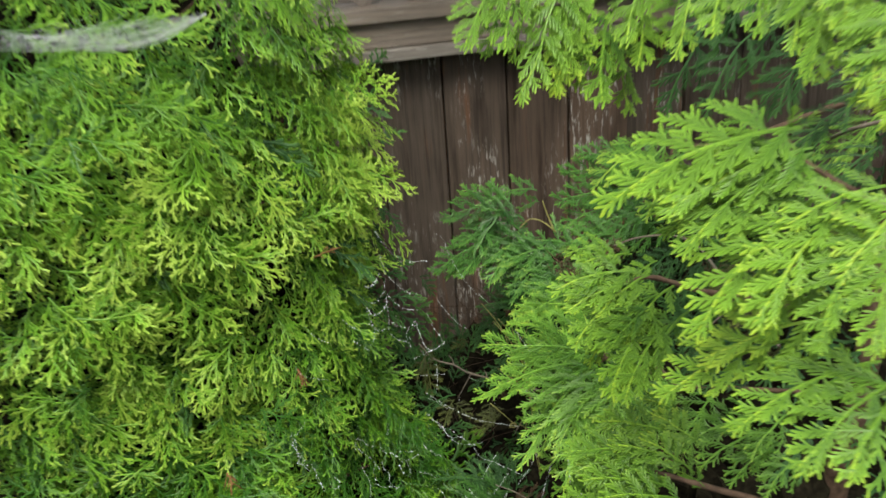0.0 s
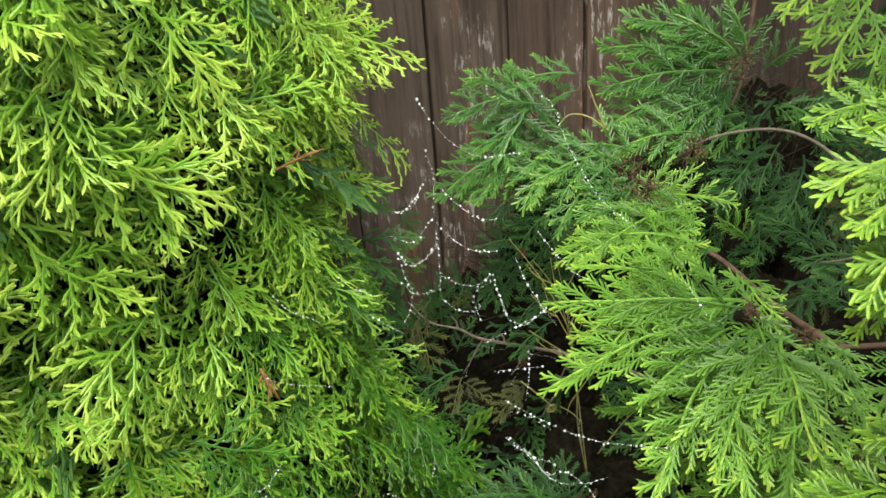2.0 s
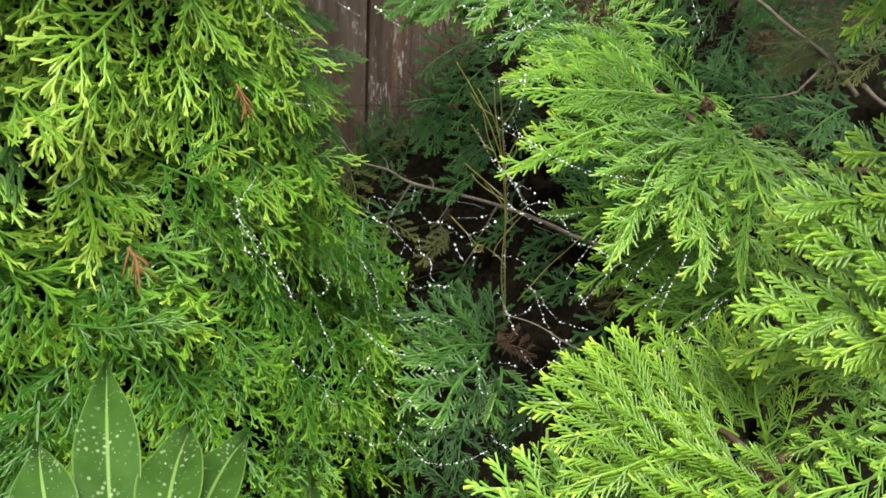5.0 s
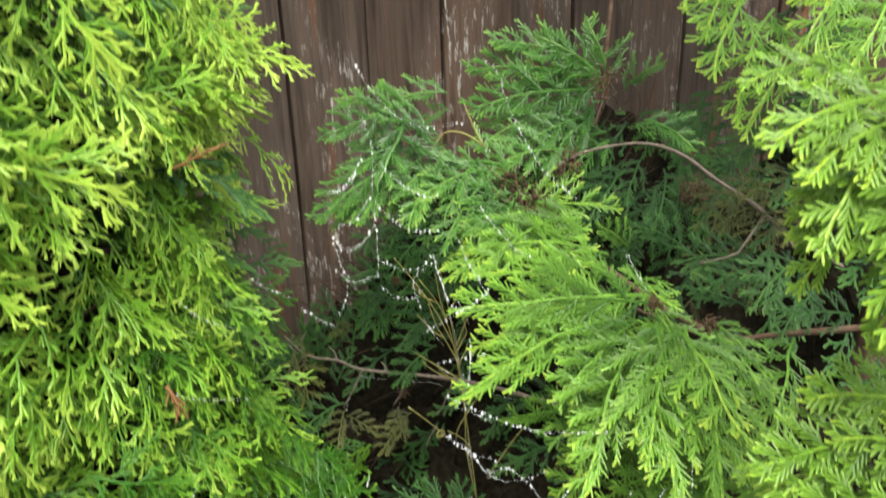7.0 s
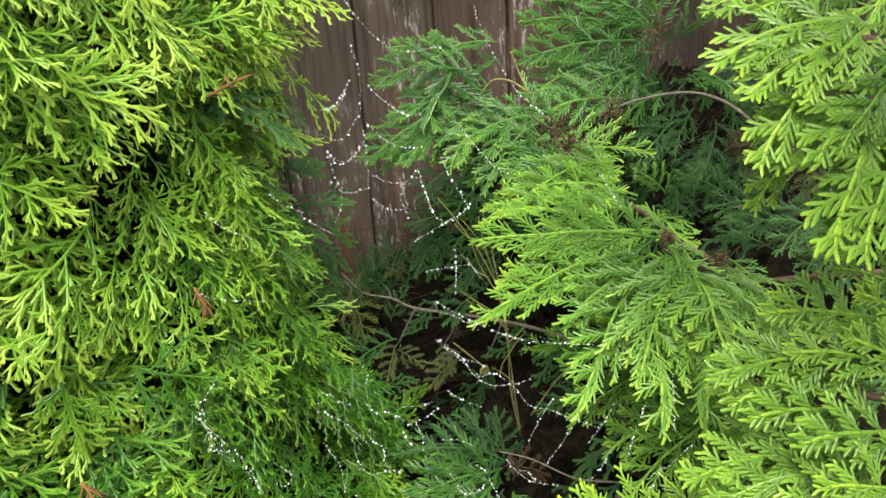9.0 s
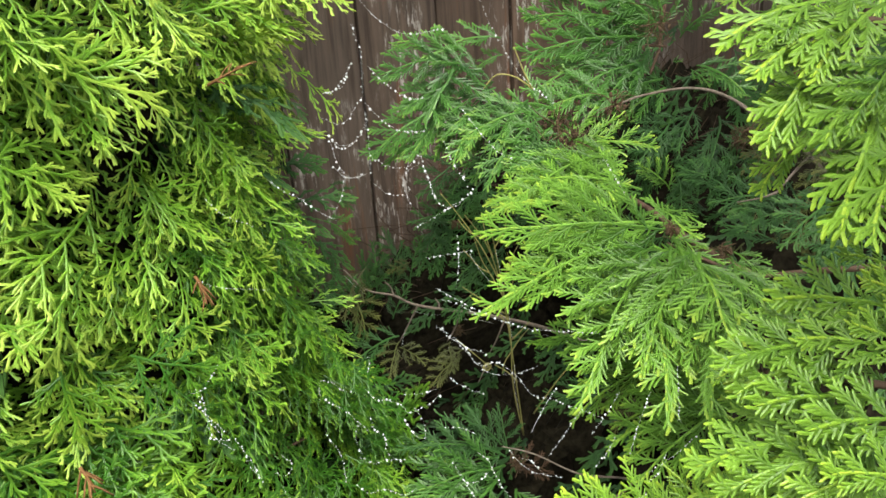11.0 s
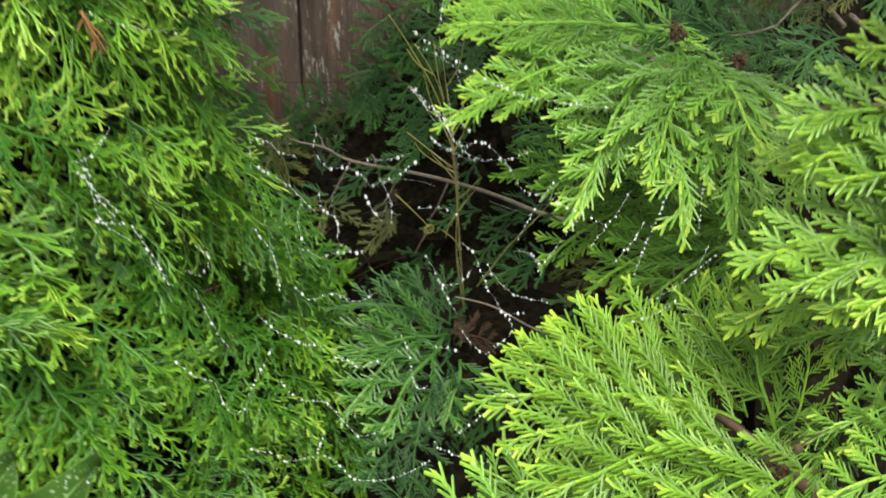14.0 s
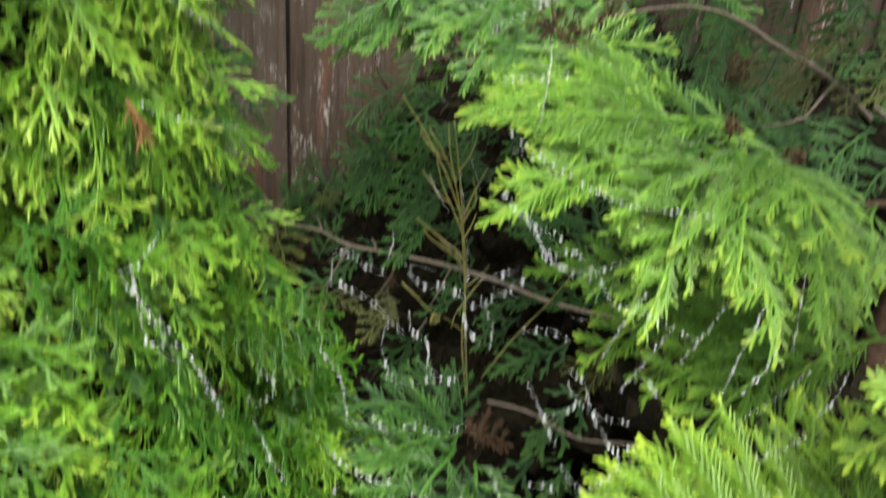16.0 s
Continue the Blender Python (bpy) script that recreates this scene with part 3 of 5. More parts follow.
def shade_lump(name, parent, centre, radii, seed):
    """A dense ragged near-black lump that stands in for deep shade, hidden behind the living sprays."""
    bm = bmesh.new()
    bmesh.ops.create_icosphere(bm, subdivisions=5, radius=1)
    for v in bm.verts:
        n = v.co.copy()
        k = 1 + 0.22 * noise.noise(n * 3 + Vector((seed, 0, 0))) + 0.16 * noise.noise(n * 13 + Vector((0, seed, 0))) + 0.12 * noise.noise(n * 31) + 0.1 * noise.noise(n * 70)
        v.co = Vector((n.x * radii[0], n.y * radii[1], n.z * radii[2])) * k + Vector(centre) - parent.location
    return part(name, bm, M_CORE, parent, "near-black lump standing in for inner shade")


shade_lump("dead_thicket", column, (-0.245, 1.47, 0.95), (0.27, 0.27, 0.95), 3)


def column_twig(*pts):
    bm = bmesh.new()
    path = [p - COL for p in smooth_path(pts, 5)]
    tube(bm, path, 0.0014, 0.0008, 5, 0.15, rl)
    twig = part("dead_twig", bm, M_RUST, column, "short withered rust-brown twig")
    # its withered side shoots
    along = (path[-1] - path[0]).normalized()
    for k in range(9):
        q = path[k % len(path)]
        d = (along + Vector((rl.gauss(0, 0.5), rl.gauss(0, 0.3), rl.gauss(0, 0.5)))).normalized() * rl.uniform(0.008, 0.018)
        bm = bmesh.new()
        tube(bm, smooth_path([q, q + d * 0.5, q + d + Vector((0, 0, -0.002))], 2), 0.0009, 0.0006, 4, 0.15, rl)
        part("side_shoot", bm, M_RUST, twig)


left_mass.link("foliage", M_LEFT, column)
left_under.link("under_foliage", M_LEFT, column)
left_inner.link("inner_foliage", M_SHADE, column, "inner foliage with shade put in its dark colour")


# ---- the spreading shrub ----
TRUNK = Vector((0.98, 1.18, 0))
spread = thing("spreading_arborvitae", "loose spreading arborvitae with broad drooping feathery sprays", "shrub", TRUNK)
rr = random.Random(23)
bm = bmesh.new()
tube(bm, smooth_path([(0, 0, -0.05), (-0.02, 0.01, 0.5), (0.01, -0.02, 1.1), (0, 0, 2.3)]), 0.045, 0.01, 9, 0.08, rr)
part("trunk", bm, M_BARK, spread)
FACING = Vector((-0.30, -0.62, 0.75))


def limb(*pts, r0=0.006, r1=0.002, material=None, name="limb"):
    bm = bmesh.new()
    # the bark carries its sprays on the upper and outer side
    sink = FACING.normalized() * (0.022 if material is M_BARK else 0.0)
    tube(bm, [p - TRUNK - sink for p in smooth_path(pts, 6)], r0, r1, 6, 0.12, rr)
    return part(name, bm, material or M_BARK, spread)


def frond(base, tip, material=None, kind="broad", wide=1.0):
    """One spray from its base to its tip."""
    b, t = Vector(base), Vector(tip)
    d = t - b
    if kind == "broad":
        kind = "near" if material is M_YOUNG else "bold" if material is M_FENCESIDE else kind
    shapes = {"broad": (0, 2, 4), "bold": (0, 2, 4), "near": (0, 2), "bead": (0, 2), "coarse": (0,), "string": (0, 1, 3)}[kind]
    lengths = {"broad": (0.09, 0.13, 0.18), "bold": (0.09, 0.13, 0.18), "near": (0.09, 0.13), "bead": (0.09, 0.13), "coarse": (0.13,), "string": (0.070, 0.080, 0.100)}[kind]
    j = min(range(len(lengths)), key=lambda q: abs(math.log(lengths[q] / d.length)))
    i = shapes[j] + (rr.randrange(2) if kind not in ("coarse", "string") else 0)
    face = FACING + Vector((rr.uniform(-0.3, 0.3), rr.uniform(-0.3, 0.3), rr.uniform(-0.25, 0.25)))
    # the spray droops, so it sets off a little above the straight line
    # the last side shoots reach past the end of the stem
    size = 0.95 * d.length / lengths[j]
    y = d.normalized()
    z = (face - y * face.dot(y)).normalized()
    # and it arches over, tip down
    x = y.cross(z)
    over = (-1 if x.z > 0 else 1) if abs(x.z) > 0.2 else rr.choice((-1, 1))
    bow = ARCH[i] if kind not in ("coarse", "string") else 0
    m = frame_of(b - TRUNK, d + z * d.length * 0.16 - x * over * bow * d.length, face, size)
    ob = part("spray", spray_mesh(kind, i, material or M_RIGHT), None, spread)
    ob.matrix_basis = m @ Matrix.Diagonal((wide * rr.uniform(0.9, 1.1) * over, 1, 1, 1))
    return ob


def pair(base, tip, material=None, kind="broad"):
    """Two sprays, one lying half under the other."""
    frond(base, tip, material, kind)
    b, t = Vector(base), Vector(tip)
    j = Vector((rr.gauss(0, 0.014), rr.gauss(0, 0.014), rr.gauss(0, 0.014)))
    frond(b + (t - b) * 0.05 + j - FACING * 0.030, b + (t - b) * rr.uniform(0.60, 0.80) + j * 1.4 - FACING * 0.048, material, kind)


# the middle bough, hanging towards the path
pair((0.465, 1.082, 1.111), (0.284, 1.157, 1.119))
pair((0.449, 1.088, 1.101), (0.266, 1.100, 1.067))
pair((0.454, 1.113, 1.102), (0.357, 1.220, 1.123))
pair((0.437, 1.071, 1.104), (0.317, 1.028, 1.079))
pair((0.435, 1.059, 1.104), (0.296, 0.953, 1.053))
pair((0.439, 1.047, 1.113), (0.326, 0.938, 1.079))
pair((0.442, 1.042, 1.109), (0.333, 0.895, 1.070))
pair((0.451, 1.038, 1.114), (0.351, 0.882, 1.072))
pair((0.464, 1.037, 1.105), (0.406, 0.900, 1.096))
pair((0.522, 1.209, 1.099), (0.397, 1.312, 1.105))
pair((0.552, 1.287, 1.117), (0.382, 1.257, 1.099))
pair((0.496, 1.345, 1.111), (0.544, 1.237, 1.140))
pair((0.488, 1.325, 1.111), (0.478, 1.199, 1.098))
pair((0.485, 1.055, 1.093), (0.369, 1.034, 1.037))
pair((0.513, 1.055, 1.086), (0.499, 0.946, 1.067))
pair((0.504, 1.036, 1.090), (0.416, 0.918, 1.034))
pair((0.462, 1.154, 1.117), (0.352, 1.129, 1.108))
pair((0.470, 1.080, 1.114), (0.378, 1.118, 1.118))
pair((0.505, 1.155, 1.101), (0.486, 1.066, 1.112))
pair((0.429, 1.146, 1.108), (0.327, 1.106, 1.087))
# its underside
pair((0.447, 0.958, 1.000), (0.347, 1.015, 0.941))
pair((0.449, 0.952, 0.996), (0.337, 0.954, 0.936))
pair((0.437, 0.975, 0.974), (0.387, 0.924, 0.945))
pair((0.457, 1.046, 1.004), (0.344, 1.152, 0.989))
pair((0.447, 1.078, 1.017), (0.350, 1.083, 0.991))
pair((0.481, 0.969, 1.013), (0.402, 0.986, 0.954))
pair((0.479, 0.916, 1.008), (0.413, 0.938, 0.981))
pair((0.576, 1.322, 1.088), (0.391, 1.350, 1.050))
pair((0.615, 1.279, 1.056), (0.569, 1.264, 1.092))
pair((0.586, 1.074, 1.034), (0.502, 1.059, 1.011))
pair((0.626, 1.037, 1.040), (0.519, 0.959, 1.007))
pair((0.461, 1.067, 0.978), (0.355, 1.091, 0.916))
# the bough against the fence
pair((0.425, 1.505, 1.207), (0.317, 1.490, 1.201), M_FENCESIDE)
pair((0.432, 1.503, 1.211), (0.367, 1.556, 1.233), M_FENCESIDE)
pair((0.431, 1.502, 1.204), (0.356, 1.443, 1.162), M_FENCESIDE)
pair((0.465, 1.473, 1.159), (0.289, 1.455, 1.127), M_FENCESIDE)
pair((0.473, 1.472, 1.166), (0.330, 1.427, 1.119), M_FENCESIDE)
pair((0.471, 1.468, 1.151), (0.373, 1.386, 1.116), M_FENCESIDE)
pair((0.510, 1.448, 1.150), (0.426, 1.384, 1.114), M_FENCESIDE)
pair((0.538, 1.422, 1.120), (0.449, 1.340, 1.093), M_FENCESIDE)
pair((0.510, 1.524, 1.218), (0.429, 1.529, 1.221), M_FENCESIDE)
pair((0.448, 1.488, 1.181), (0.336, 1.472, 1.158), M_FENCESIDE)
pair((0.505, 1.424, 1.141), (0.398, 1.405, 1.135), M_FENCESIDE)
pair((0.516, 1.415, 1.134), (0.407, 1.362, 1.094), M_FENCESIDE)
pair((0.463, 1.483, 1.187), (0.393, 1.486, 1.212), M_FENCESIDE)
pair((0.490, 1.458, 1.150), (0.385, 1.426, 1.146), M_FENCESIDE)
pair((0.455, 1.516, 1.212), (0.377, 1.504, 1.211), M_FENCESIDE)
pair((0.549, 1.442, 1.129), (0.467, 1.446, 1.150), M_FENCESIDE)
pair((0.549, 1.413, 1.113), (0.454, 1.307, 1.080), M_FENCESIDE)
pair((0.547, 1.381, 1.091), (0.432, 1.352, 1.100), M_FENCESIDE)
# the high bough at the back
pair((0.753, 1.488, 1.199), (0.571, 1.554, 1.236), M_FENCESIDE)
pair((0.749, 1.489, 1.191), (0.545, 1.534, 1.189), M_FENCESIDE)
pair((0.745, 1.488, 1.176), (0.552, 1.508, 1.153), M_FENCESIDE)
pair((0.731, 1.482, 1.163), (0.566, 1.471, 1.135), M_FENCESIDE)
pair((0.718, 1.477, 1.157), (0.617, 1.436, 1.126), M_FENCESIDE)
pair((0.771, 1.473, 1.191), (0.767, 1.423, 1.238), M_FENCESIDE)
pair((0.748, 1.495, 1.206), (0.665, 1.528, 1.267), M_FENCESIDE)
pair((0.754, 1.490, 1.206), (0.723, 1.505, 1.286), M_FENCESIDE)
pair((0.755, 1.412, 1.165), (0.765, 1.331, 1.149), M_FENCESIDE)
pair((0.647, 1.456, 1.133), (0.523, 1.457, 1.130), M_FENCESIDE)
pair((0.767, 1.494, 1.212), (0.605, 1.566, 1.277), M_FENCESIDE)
# dark sprays behind, shade put in their colour, some fading to olive
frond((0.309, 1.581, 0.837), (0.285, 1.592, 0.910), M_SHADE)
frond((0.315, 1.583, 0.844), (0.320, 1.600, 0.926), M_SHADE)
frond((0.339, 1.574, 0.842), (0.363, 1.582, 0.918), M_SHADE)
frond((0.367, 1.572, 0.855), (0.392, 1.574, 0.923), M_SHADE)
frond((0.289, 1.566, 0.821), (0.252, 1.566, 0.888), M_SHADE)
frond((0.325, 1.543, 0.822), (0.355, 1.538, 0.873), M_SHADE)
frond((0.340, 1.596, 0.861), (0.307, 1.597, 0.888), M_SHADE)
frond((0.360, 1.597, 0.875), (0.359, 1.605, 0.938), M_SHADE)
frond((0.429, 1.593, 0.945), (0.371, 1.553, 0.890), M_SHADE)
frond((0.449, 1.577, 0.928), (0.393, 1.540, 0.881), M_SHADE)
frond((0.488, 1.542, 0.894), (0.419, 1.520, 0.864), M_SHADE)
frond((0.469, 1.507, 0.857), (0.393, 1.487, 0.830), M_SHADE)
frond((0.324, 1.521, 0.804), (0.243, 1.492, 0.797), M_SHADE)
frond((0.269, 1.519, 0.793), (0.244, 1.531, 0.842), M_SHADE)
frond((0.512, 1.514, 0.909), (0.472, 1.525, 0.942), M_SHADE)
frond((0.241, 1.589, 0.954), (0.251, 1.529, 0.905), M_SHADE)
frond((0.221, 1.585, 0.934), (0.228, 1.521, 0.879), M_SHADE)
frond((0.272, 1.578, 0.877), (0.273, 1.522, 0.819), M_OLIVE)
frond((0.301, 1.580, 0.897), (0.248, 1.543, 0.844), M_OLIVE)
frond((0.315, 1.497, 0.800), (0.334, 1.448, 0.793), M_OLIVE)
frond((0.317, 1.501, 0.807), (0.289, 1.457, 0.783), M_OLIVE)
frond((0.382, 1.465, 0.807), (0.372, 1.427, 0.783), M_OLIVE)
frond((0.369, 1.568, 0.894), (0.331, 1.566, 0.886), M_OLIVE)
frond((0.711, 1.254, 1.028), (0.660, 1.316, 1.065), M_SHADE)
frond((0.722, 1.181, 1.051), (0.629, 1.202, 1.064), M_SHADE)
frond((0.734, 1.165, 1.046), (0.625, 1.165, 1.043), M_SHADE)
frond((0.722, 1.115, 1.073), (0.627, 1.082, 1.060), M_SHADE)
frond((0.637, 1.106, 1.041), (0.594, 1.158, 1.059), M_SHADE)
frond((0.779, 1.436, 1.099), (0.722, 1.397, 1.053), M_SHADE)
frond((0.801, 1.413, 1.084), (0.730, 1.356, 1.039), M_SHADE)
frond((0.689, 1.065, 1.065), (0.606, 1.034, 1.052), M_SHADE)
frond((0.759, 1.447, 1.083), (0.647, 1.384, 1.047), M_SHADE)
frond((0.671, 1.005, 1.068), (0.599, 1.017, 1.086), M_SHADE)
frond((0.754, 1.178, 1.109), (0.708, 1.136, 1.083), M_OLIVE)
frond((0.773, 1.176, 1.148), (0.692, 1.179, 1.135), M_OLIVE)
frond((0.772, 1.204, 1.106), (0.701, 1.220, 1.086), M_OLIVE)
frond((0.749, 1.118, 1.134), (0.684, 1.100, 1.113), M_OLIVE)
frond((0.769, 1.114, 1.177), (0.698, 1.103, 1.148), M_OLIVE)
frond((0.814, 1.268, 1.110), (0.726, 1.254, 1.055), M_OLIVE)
# the upper bough, half behind the near one
for tip in ((0.415, 1.02, 1.405), (0.47, 1.05, 1.37), (0.52, 1.08, 1.325), (0.575, 1.10, 1.275), (0.62, 1.11, 1.25), (0.68, 1.10, 1.26), (0.65, 1.03, 1.31),
            (0.74, 1.06, 1.29), (0.80, 1.14, 1.27), (0.56, 1.02, 1.38), (0.63, 1.07, 1.34), (0.72, 1.12, 1.35), (0.84, 1.08, 1.36), (0.88, 1.20, 1.30)):
    frond((tip[0] + rr.uniform(0.08, 0.13), tip[1] + rr.uniform(0.0, 0.05), tip[2] + rr.uniform(0.05, 0.09)), tip)
# the near bough
pair((0.383, 0.816, 1.378), (0.296, 0.828, 1.369), M_YOUNG, "bead")
pair((0.371, 0.811, 1.368), (0.303, 0.815, 1.347), M_YOUNG, "bead")
pair((0.374, 0.819, 1.354), (0.307, 0.798, 1.315), M_YOUNG, "bead")
pair((0.385, 0.804, 1.348), (0.319, 0.799, 1.308), M_YOUNG, "bead")
pair((0.396, 0.790, 1.343), (0.333, 0.761, 1.267), M_YOUNG, "bead")
pair((0.397, 0.794, 1.358), (0.326, 0.778, 1.312), M_YOUNG, "bead")
pair((0.402, 0.777, 1.328), (0.343, 0.749, 1.266), M_YOUNG, "bead")
pair((0.390, 0.841, 1.388), (0.331, 0.841, 1.385), M_YOUNG, "bead")
pair((0.398, 0.813, 1.374), (0.332, 0.800, 1.344), M_YOUNG, "bead")
pair((0.420, 0.799, 1.363), (0.358, 0.778, 1.319), M_YOUNG, "bead")
pair((0.429, 0.780, 1.340), (0.364, 0.751, 1.283), M_YOUNG, "bead")
pair((0.348, 0.821, 1.370), (0.310, 0.813, 1.362), M_YOUNG, "bead")
# the near bough below it
pair((0.424, 0.791, 1.174), (0.345, 0.823, 1.189), M_YOUNG, "bead")
pair((0.409, 0.791, 1.152), (0.293, 0.817, 1.158), M_YOUNG, "bead")
pair((0.392, 0.803, 1.142), (0.305, 0.805, 1.138), M_YOUNG, "bead")
pair((0.402, 0.771, 1.122), (0.311, 0.793, 1.132), M_YOUNG, "bead")
pair((0.394, 0.755, 1.099), (0.278, 0.804, 1.095), M_YOUNG, "bead")
pair((0.392, 0.752, 1.093), (0.285, 0.785, 1.083), M_YOUNG, "bead")
pair((0.387, 0.750, 1.086), (0.308, 0.746, 1.085), M_YOUNG, "bead")
pair((0.446, 0.795, 1.191), (0.396, 0.818, 1.211), M_YOUNG, "bead")
pair((0.420, 0.774, 1.149), (0.350, 0.803, 1.168), M_YOUNG, "bead")
pair((0.415, 0.746, 1.115), (0.324, 0.760, 1.130), M_YOUNG, "bead")
pair((0.435, 0.762, 1.138), (0.383, 0.790, 1.177), M_YOUNG, "bead")
pair((0.400, 0.726, 1.081), (0.328, 0.735, 1.112), M_YOUNG, "bead")
pair((0.446, 0.774, 1.167), (0.402, 0.803, 1.199), M_YOUNG, "bead")
# the top bough over the path
pair((0.286, 0.931, 1.696), (0.220, 0.886, 1.621), M_YOUNG, "bead")
pair((0.303, 0.926, 1.690), (0.263, 0.884, 1.619), M_YOUNG, "bead")
pair((0.339, 0.923, 1.681), (0.278, 0.879, 1.571), M_YOUNG, "bead")
pair((0.344, 0.920, 1.681), (0.318, 0.877, 1.573), M_YOUNG, "bead")
pair((0.390, 0.907, 1.643), (0.361, 0.867, 1.555), M_YOUNG, "bead")
pair((0.397, 0.911, 1.689), (0.334, 0.894, 1.627), M_YOUNG, "bead")
pair((0.429, 0.896, 1.687), (0.388, 0.859, 1.616), M_YOUNG, "bead")
pair((0.455, 0.860, 1.682), (0.415, 0.812, 1.615), M_YOUNG, "bead")
pair((0.478, 0.814, 1.690), (0.434, 0.771, 1.636), M_YOUNG, "bead")
pair((0.418, 0.898, 1.665), (0.405, 0.867, 1.589), M_YOUNG, "bead")
pair((0.494, 0.782, 1.701), (0.462, 0.731, 1.639), M_YOUNG, "bead")
pair((0.327, 0.940, 1.704), (0.255, 0.913, 1.650), M_YOUNG, "bead")
pair((0.513, 0.734, 1.708), (0.469, 0.668, 1.603), M_YOUNG, "bead")
pair((0.527, 0.698, 1.705), (0.490, 0.652, 1.649), M_YOUNG, "bead")
pair((0.542, 0.660, 1.697), (0.487, 0.605, 1.607), M_YOUNG, "bead")
pair((0.549, 0.637, 1.672), (0.492, 0.584, 1.598), M_YOUNG, "bead")
pair((0.505, 0.760, 1.682), (0.471, 0.699, 1.629), M_YOUNG, "bead")
frond((0.549, 0.989, 1.591), (0.488, 0.964, 1.507), M_SHADE)
frond((0.593, 0.963, 1.590), (0.520, 0.928, 1.518), M_SHADE)
frond((0.611, 0.883, 1.563), (0.552, 0.883, 1.512), M_SHADE)
frond((0.656, 0.840, 1.528), (0.583, 0.831, 1.495), M_SHADE)
frond((0.658, 0.798, 1.488), (0.583, 0.766, 1.464), M_SHADE)
frond((0.627, 0.881, 1.599), (0.562, 0.846, 1.532), M_SHADE)
frond((0.676, 0.841, 1.588), (0.598, 0.781, 1.531), M_SHADE)
# the bright bough that the path brushes past
pair((0.463, 0.662, 1.570), (0.294, 0.689, 1.518), M_YOUNG, "bead")
pair((0.469, 0.652, 1.554), (0.330, 0.665, 1.503), M_YOUNG, "bead")
pair((0.469, 0.651, 1.550), (0.345, 0.637, 1.485), M_YOUNG, "bead")
pair((0.480, 0.631, 1.523), (0.339, 0.596, 1.428), M_YOUNG, "bead")
pair((0.486, 0.621, 1.511), (0.369, 0.567, 1.432), M_YOUNG, "bead")
pair((0.498, 0.592, 1.499), (0.413, 0.537, 1.434), M_YOUNG, "bead")
pair((0.510, 0.578, 1.492), (0.439, 0.510, 1.426), M_YOUNG, "bead")
pair((0.455, 0.666, 1.565), (0.453, 0.662, 1.589), M_YOUNG, "bead")
pair((0.511, 0.608, 1.527), (0.421, 0.612, 1.503), M_YOUNG, "bead")
pair((0.526, 0.590, 1.515), (0.449, 0.564, 1.478), M_YOUNG, "bead")
pair((0.447, 0.667, 1.553), (0.380, 0.662, 1.528), M_YOUNG, "bead")
frond((0.490, 0.560, 1.388), (0.359, 0.556, 1.351), M_YOUNG, "bead")
frond((0.501, 0.545, 1.383), (0.384, 0.518, 1.327), M_YOUNG, "bead")
frond((0.498, 0.539, 1.371), (0.418, 0.495, 1.330), M_YOUNG, "bead")
frond((0.493, 0.612, 1.405), (0.364, 0.646, 1.365), M_YOUNG, "bead")
frond((0.469, 0.638, 1.372), (0.335, 0.642, 1.337), M_YOUNG, "bead")
# the low bough across the path
pair((0.323, 0.839, 0.968), (0.223, 0.898, 1.001), M_YOUNG)
pair((0.308, 0.833, 0.960), (0.171, 0.875, 0.991), M_YOUNG)
pair((0.291, 0.838, 0.962), (0.174, 0.845, 0.978), M_YOUNG)
pair((0.294, 0.853, 0.960), (0.261, 0.891, 0.999), M_YOUNG)
pair((0.334, 0.840, 0.964), (0.289, 0.893, 1.000), M_YOUNG)
pair((0.347, 0.838, 0.962), (0.316, 0.891, 1.018), M_YOUNG)
pair((0.349, 0.825, 0.953), (0.342, 0.877, 1.022), M_YOUNG)
pair((0.350, 0.814, 0.944), (0.365, 0.859, 1.019), M_YOUNG)
pair((0.358, 0.808, 0.953), (0.376, 0.828, 1.002), M_YOUNG)
pair((0.302, 0.818, 0.957), (0.164, 0.808, 0.967), M_YOUNG)
pair((0.310, 0.806, 0.958), (0.197, 0.805, 0.964), M_YOUNG)
pair((0.304, 0.790, 0.956), (0.204, 0.782, 0.952), M_YOUNG)
pair((0.310, 0.780, 0.957), (0.218, 0.760, 0.951), M_YOUNG)
pair((0.323, 0.775, 0.953), (0.245, 0.742, 0.954), M_YOUNG)
pair((0.339, 0.774, 0.956), (0.265, 0.734, 0.957), M_YOUNG)
pair((0.304, 0.842, 0.963), (0.194, 0.889, 0.995), M_YOUNG)
pair((0.325, 0.821, 0.955), (0.256, 0.847, 0.981), M_YOUNG)
pair((0.364, 0.831, 0.961), (0.351, 0.864, 0.997), M_YOUNG)
pair((0.217, 0.835, 0.895), (0.124, 0.858, 0.933))
pair((0.213, 0.841, 0.896), (0.164, 0.877, 0.934))
pair((0.227, 0.842, 0.893), (0.192, 0.874, 0.938))
pair((0.237, 0.831, 0.894), (0.217, 0.860, 0.932))
pair((0.197, 0.822, 0.898), (0.106, 0.841, 0.921))
pair((0.218, 0.770, 0.927), (0.153, 0.791, 0.959))
pair((0.242, 0.742, 0.934), (0.194, 0.764, 0.961))
pair((0.251, 0.819, 0.899), (0.244, 0.848, 0.932))
pair((0.273, 0.723, 0.944), (0.224, 0.743, 0.963))
pair((0.183, 0.827, 0.891), (0.142, 0.853, 0.926))
# under the low bough
pair((0.476, 0.802, 0.998), (0.351, 0.807, 1.005))
pair((0.458, 0.783, 0.962), (0.347, 0.765, 0.966))
